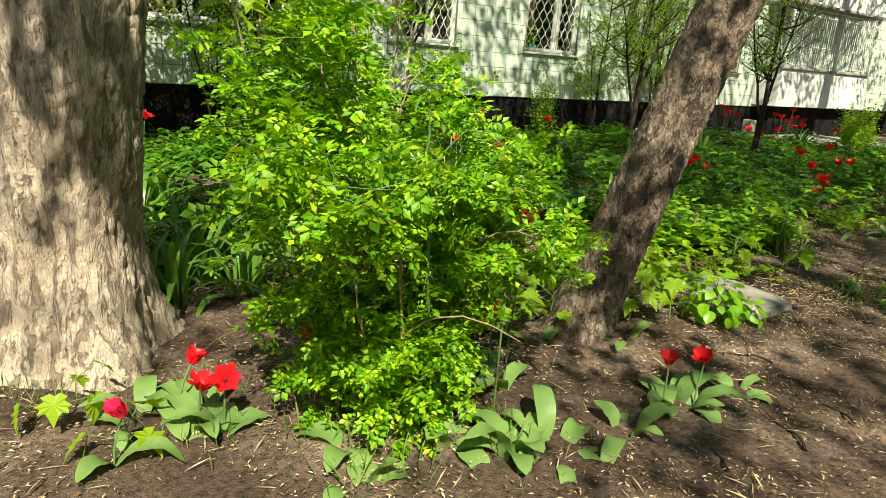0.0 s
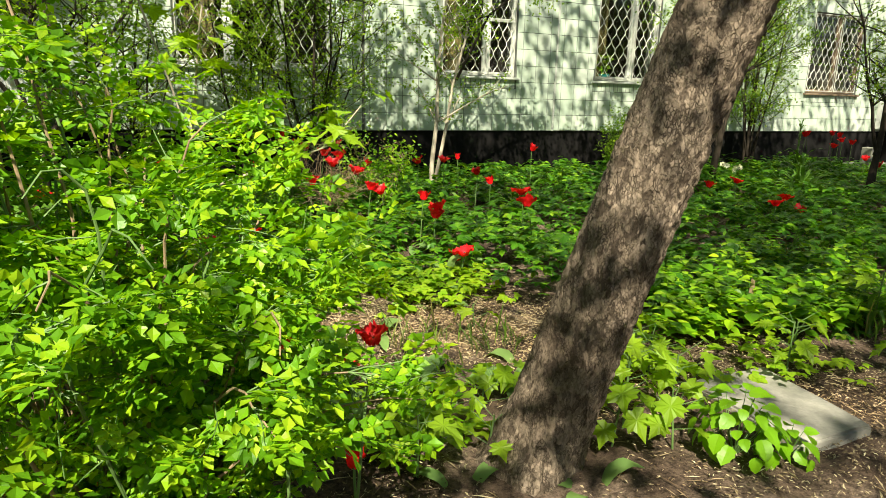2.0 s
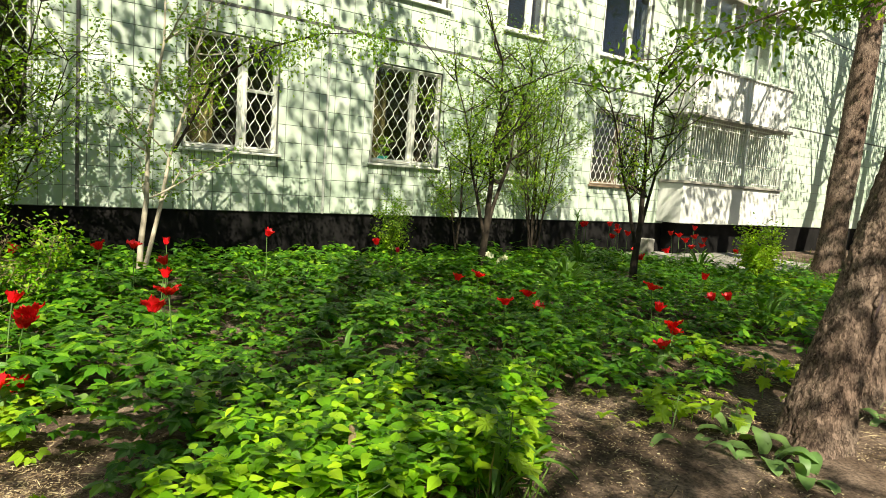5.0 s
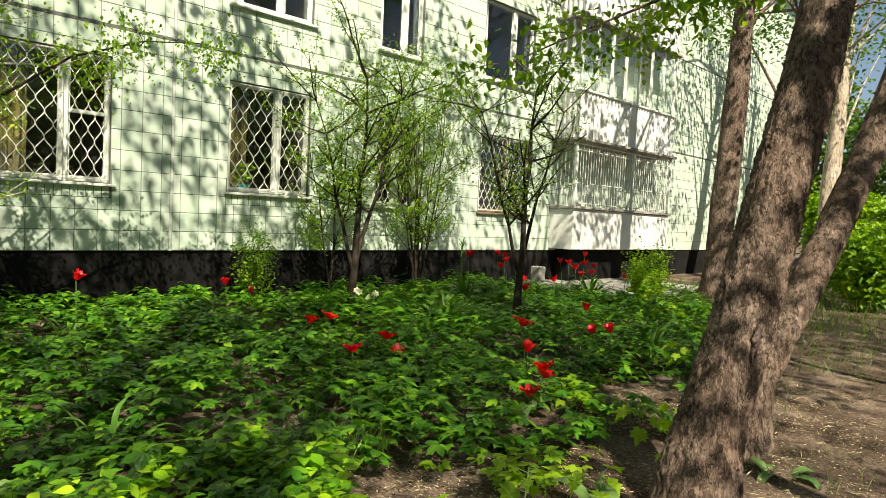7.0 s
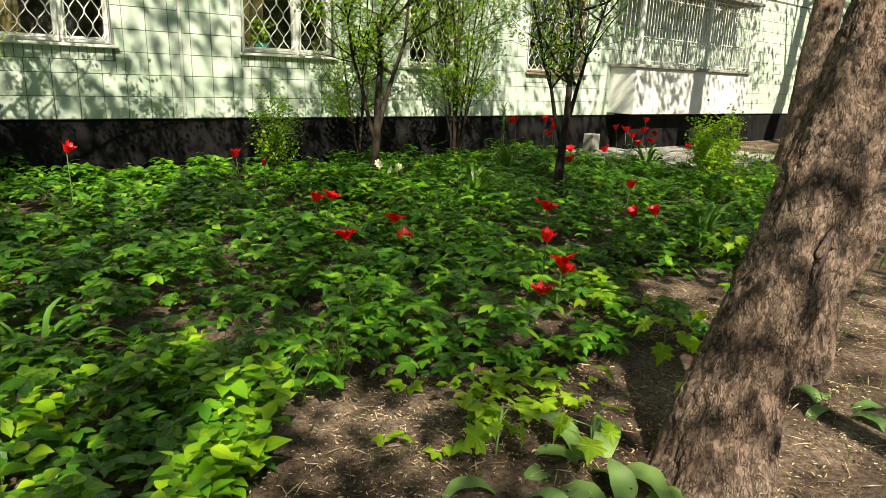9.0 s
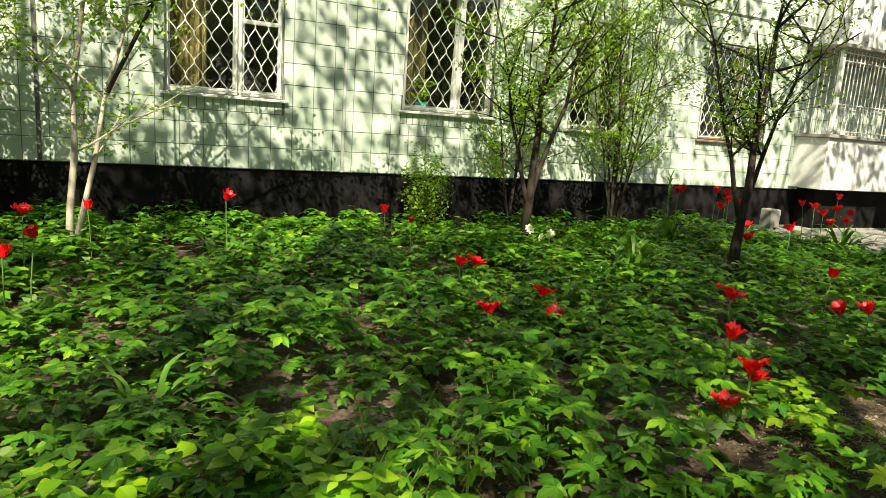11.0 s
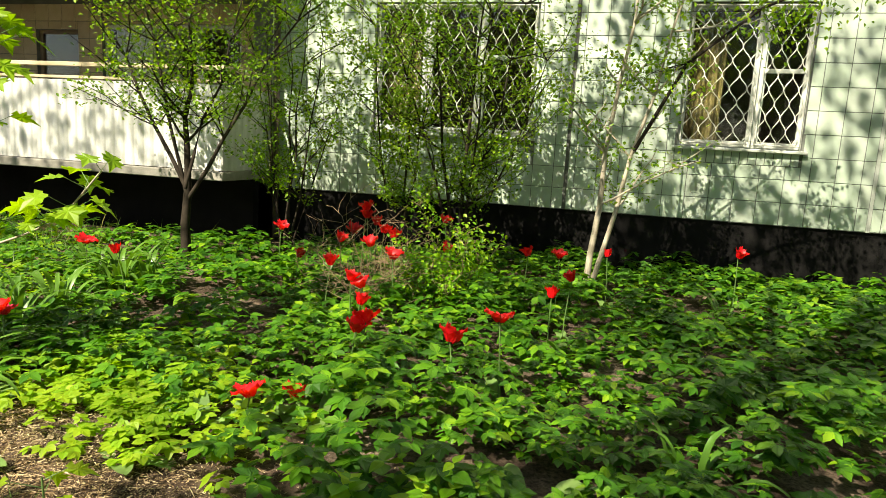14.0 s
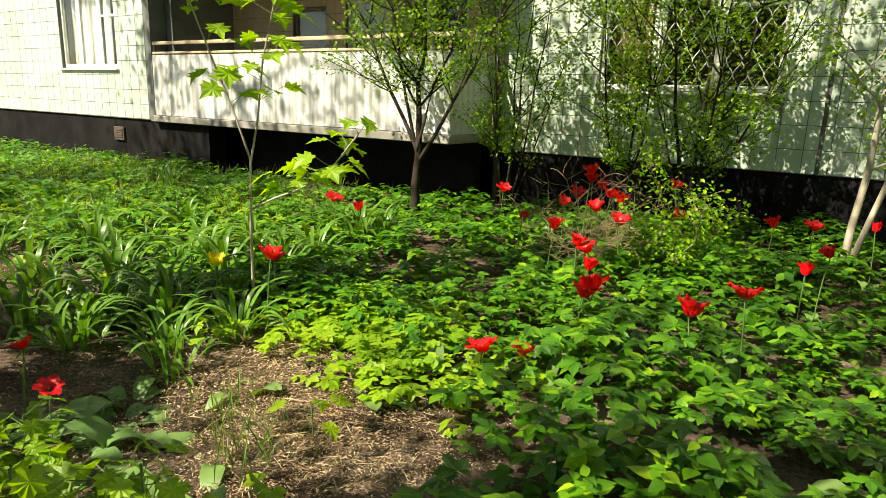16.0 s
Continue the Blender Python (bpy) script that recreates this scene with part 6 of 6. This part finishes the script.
def litter():
    """Chips, dead leaves and short straws on the bare soil."""
    rng = np.random.default_rng(8)
    n = 120000
    x, y = rng.uniform(-1.5, 11.5, n), rng.uniform(0.9, 5.6, n)
    drift = np.array([noise.noise(Vector((a * 1.7, b * 1.7, 11.0))) for a, b in zip(x, y)])
    keep = (drift > rng.uniform(-0.45, 0.35, n)) & (y < bed_edge(x) + 0.35)
    heaps = [(2.7, 4.2, 0.5, 0.45, 14000), (2.2, 4.7, 0.4, 0.3, 5000), (3.4, 3.9, 0.3, 0.4, 5000), (6.9, 3.5, 0.5, 0.25, 1500), (3.9, 3.1, 0.5, 0.3, 5000), (4.6, 2.4, 0.4, 0.3, 4000), (9.1, 4.1, 0.4, 0.3, 4000)]
    x = np.concatenate([x[keep]] + [rng.normal(a, ra, k) for a, b, ra, rb, k in heaps])
    y = np.concatenate([y[keep]] + [rng.normal(b, rb, k) for a, b, ra, rb, k in heaps])
    n = len(x)
    pos = np.stack([x, y, soil_height(x, y) + rng.uniform(0.006, 0.026, n)], -1)
    shape = leaf_shape(0.16, 0.1, 0.4, 1)
    a = scatter(shape, pos, rng.uniform(0, 6.283, n), rng.normal(0, 0.25, n), rng.normal(0, 0.5, n), rng.uniform(0.007, 0.027, n))
    k = rng.choice(n, n // 22, replace=False)
    b = scatter(leaf_shape(0.03, 0.05, 0.6, 1), pos[k] + 0.004, rng.uniform(0, 6.283, len(k)), rng.normal(0, 0.12, len(k)), rng.normal(0, 0.3, len(k)), rng.uniform(0.05, 0.12, len(k)))
    tagged(part("leaf_litter", np_mesh("leaf_litter", *joined([a, b])), M["chip"]), "dry leaf litter and wood chips on the soil", "litter", kind="stuff")


litter()


def grass():
    rng = np.random.default_rng(9)
    pairs = []
    blade = leaf_shape(0.022, 0.25, 0.3, 1)
    for cx, cy, r, n, h in [(5.35, 3.1, 0.22, 90, 0.28), (2.95, 3.75, 0.2, 45, 0.22), (1.0, 2.1, 0.25, 90, 0.14), (1.45, 1.95, 0.2, 70, 0.12), (4.9, 2.2, 0.2, 80, 0.16), (2.6, 3.9, 0.2, 45, 0.24), (6.5, 4.3, 0.3, 130, 0.3), (5.0, 3.9, 0.4, 120, 0.25), (0.6, 2.6, 0.3, 60, 0.14), (-6.5, 7.5, 3.2, 2600, 0.34), (-3.0, 7.6, 2.0, 1500, 0.32), (-2.2, 5.6, 2.0, 900, 0.25), (7.2, 4.5, 0.25, 90, 0.3), (10.6, 3.6, 0.6, 160, 0.16), (9.0, 2.4, 0.7, 110, 0.12), (12.5, 3.6, 1.0, 260, 0.2), (16, 5.2, 2.0, 900, 0.25), (20, 6.0, 2.5, 1200, 0.3), (0.0, 3.05, 0.2, 40, 0.12), (15, 2.5, 2.2, 900, 0.2), (19, 2.5, 3.0, 1600, 0.28), (24, 4.0, 3.0, 1600, 0.3), (12, 1.0, 1.5, 300, 0.12), (26, 0.5, 3.5, 1600, 0.3)]:
        x, y = rng.normal(cx, r * 0.6, n), rng.normal(cy, r * 0.6, n)
        pos = np.stack([x, y, soil_height(x, y)], -1)
        pairs.append(scatter(blade, pos, rng.uniform(0, 6.283, n), rng.normal(1.2, 0.25, n), rng.normal(0, 0.3, n), h * rng.uniform(0.5, 1.2, n)))
    tagged(part("grass", np_mesh("grass", *joined(pairs)), M["grass"]), "tufts of thin green and straw-coloured grass", "grass", kind="stuff")


grass()
rng_t = np.random.default_rng(15)
for x, y, ln, a in [(2.62, 1.45, 0.28, 60), (3.0, 1.42, 0.16, 80), (2.15, 1.45, 0.14, 70), (0.7, 1.9, 0.35, 20), (4.7, 2.35, 0.6, 10), (0.35, 2.05, 0.4, 150), (1.0, 1.6, 0.22, 40), (5.9, 2.6, 0.7, 20), (9.4, 3.1, 0.5, 100), (3.15, 2.0, 0.3, 120)]:
    pts = [((ln * (t - 0.5), 0.02 * math.sin(5 * t + ln * 9), 0.012 + 0.01 * math.sin(7 * t)), 0.006 * (1.2 - 0.6 * t)) for t in np.linspace(0, 1, 8)]
    ob = part("fallen_twig", np_mesh("fallen_twig", *tube_arrays([pts], 6)), M["bark_young"])
    ob.matrix_basis = pose(x, y, float(soil_height(x, y)), 0, 0, a)
    tagged(smooth(ob), "thin dark fallen twig on the soil", "twig", "fallen twigs")

tagged(box_part("concrete_block", (15.30, 9.55, -0.05), (15.52, 9.8, 0.55), M["concrete"], None, 0.02), "pale concrete block beside the balcony", "block")


def wooden_stake(x, y, h):
    """A short weathered stake with a split, slanted top, driven into the bed."""
    bm = bmesh.new()
    for (a, b), z in (((-0.014, 0.001), h), ((0.003, 0.014), h * 0.9)):
        add_box(bm, (a, -0.012, -0.06), (b, 0.012, z), 0.002)
    for v in bm.verts:
        if v.co.z > 0.1:
            v.co.z += 0.6 * v.co.y
    ob = part("wooden_stake", bm, M["twig_dry"])
    ob.matrix_basis = pose(x, y, float(soil_height(x, y)), 3, -2, 20)
    tagged(ob, "short weathered wooden stake in the bed", "stake")


wooden_stake(4.77, 3.51, 0.30)

def wall_vent():
    T = tagged(empty("wall_vent", Matrix.Translation((-8.35, YL + 0.04, 0.62))), "small dark vent in the black plinth", "vent")
    box_part("frame", (-0.18, -0.05, -0.14), (0.18, 0.0, 0.14), M["metal_dark"], T, 0.008)
    for z in (-0.08, -0.03, 0.02, 0.07):
        box_part("slat", (-0.15, -0.065, z), (0.15, -0.051, z + 0.025), M["metal_dark"], T)


wall_vent()


def flower_pot():
    T = tagged(empty("flower_pot", Matrix.Translation((9.42, YF + 0.24, 1.72))), "turquoise flower pot with a leafy plant in the window", "pot")
    bm = bmesh.new()
    bmesh.ops.create_cone(bm, cap_ends=True, segments=20, radius1=0.07, radius2=0.10, depth=0.16, matrix=Matrix.Translation((0, 0, 0.08)))
    part("pot", bm, M["turquoise"], T)
    rng = np.random.default_rng(4)
    pos = np.stack([rng.normal(0, 0.09, 70), rng.normal(0, 0.03, 70), rng.uniform(0.16, 0.5, 70)], -1)
    tagged(part("foliage", np_mesh("foliage", *scatter(LEAF_BIG, pos, rng.uniform(0, 6.28, 70), rng.normal(0, 0.5, 70), rng.normal(0, 0.5, 70), rng.uniform(0.06, 0.11, 70))), M["leaf_young"], T), kind="stuff")
    box_part("saucer", (-0.12, -0.1, -0.03), (0.12, 0.1, 0.0), M["white_paint"], T, 0.01)


flower_pot()

# ---- the wall tiles nearest the path ----
full = {}
for a, b, c, d in near_tiles:
    key = (round(b - a, 3), round(d - c, 3))
    if key not in full:
        full[key] = np_mesh("tile", *tile_arrays([(-(b - a) / 2, (b - a) / 2, -(d - c) / 2, (d - c) / 2)], 0.0))
        full[key].materials.append(M["tile"])
    shared("tile", full[key], wall_main, Matrix.Translation(((a + b) / 2, YF + rng_t.uniform(-0.0012, 0.0012), (c + d) / 2)))
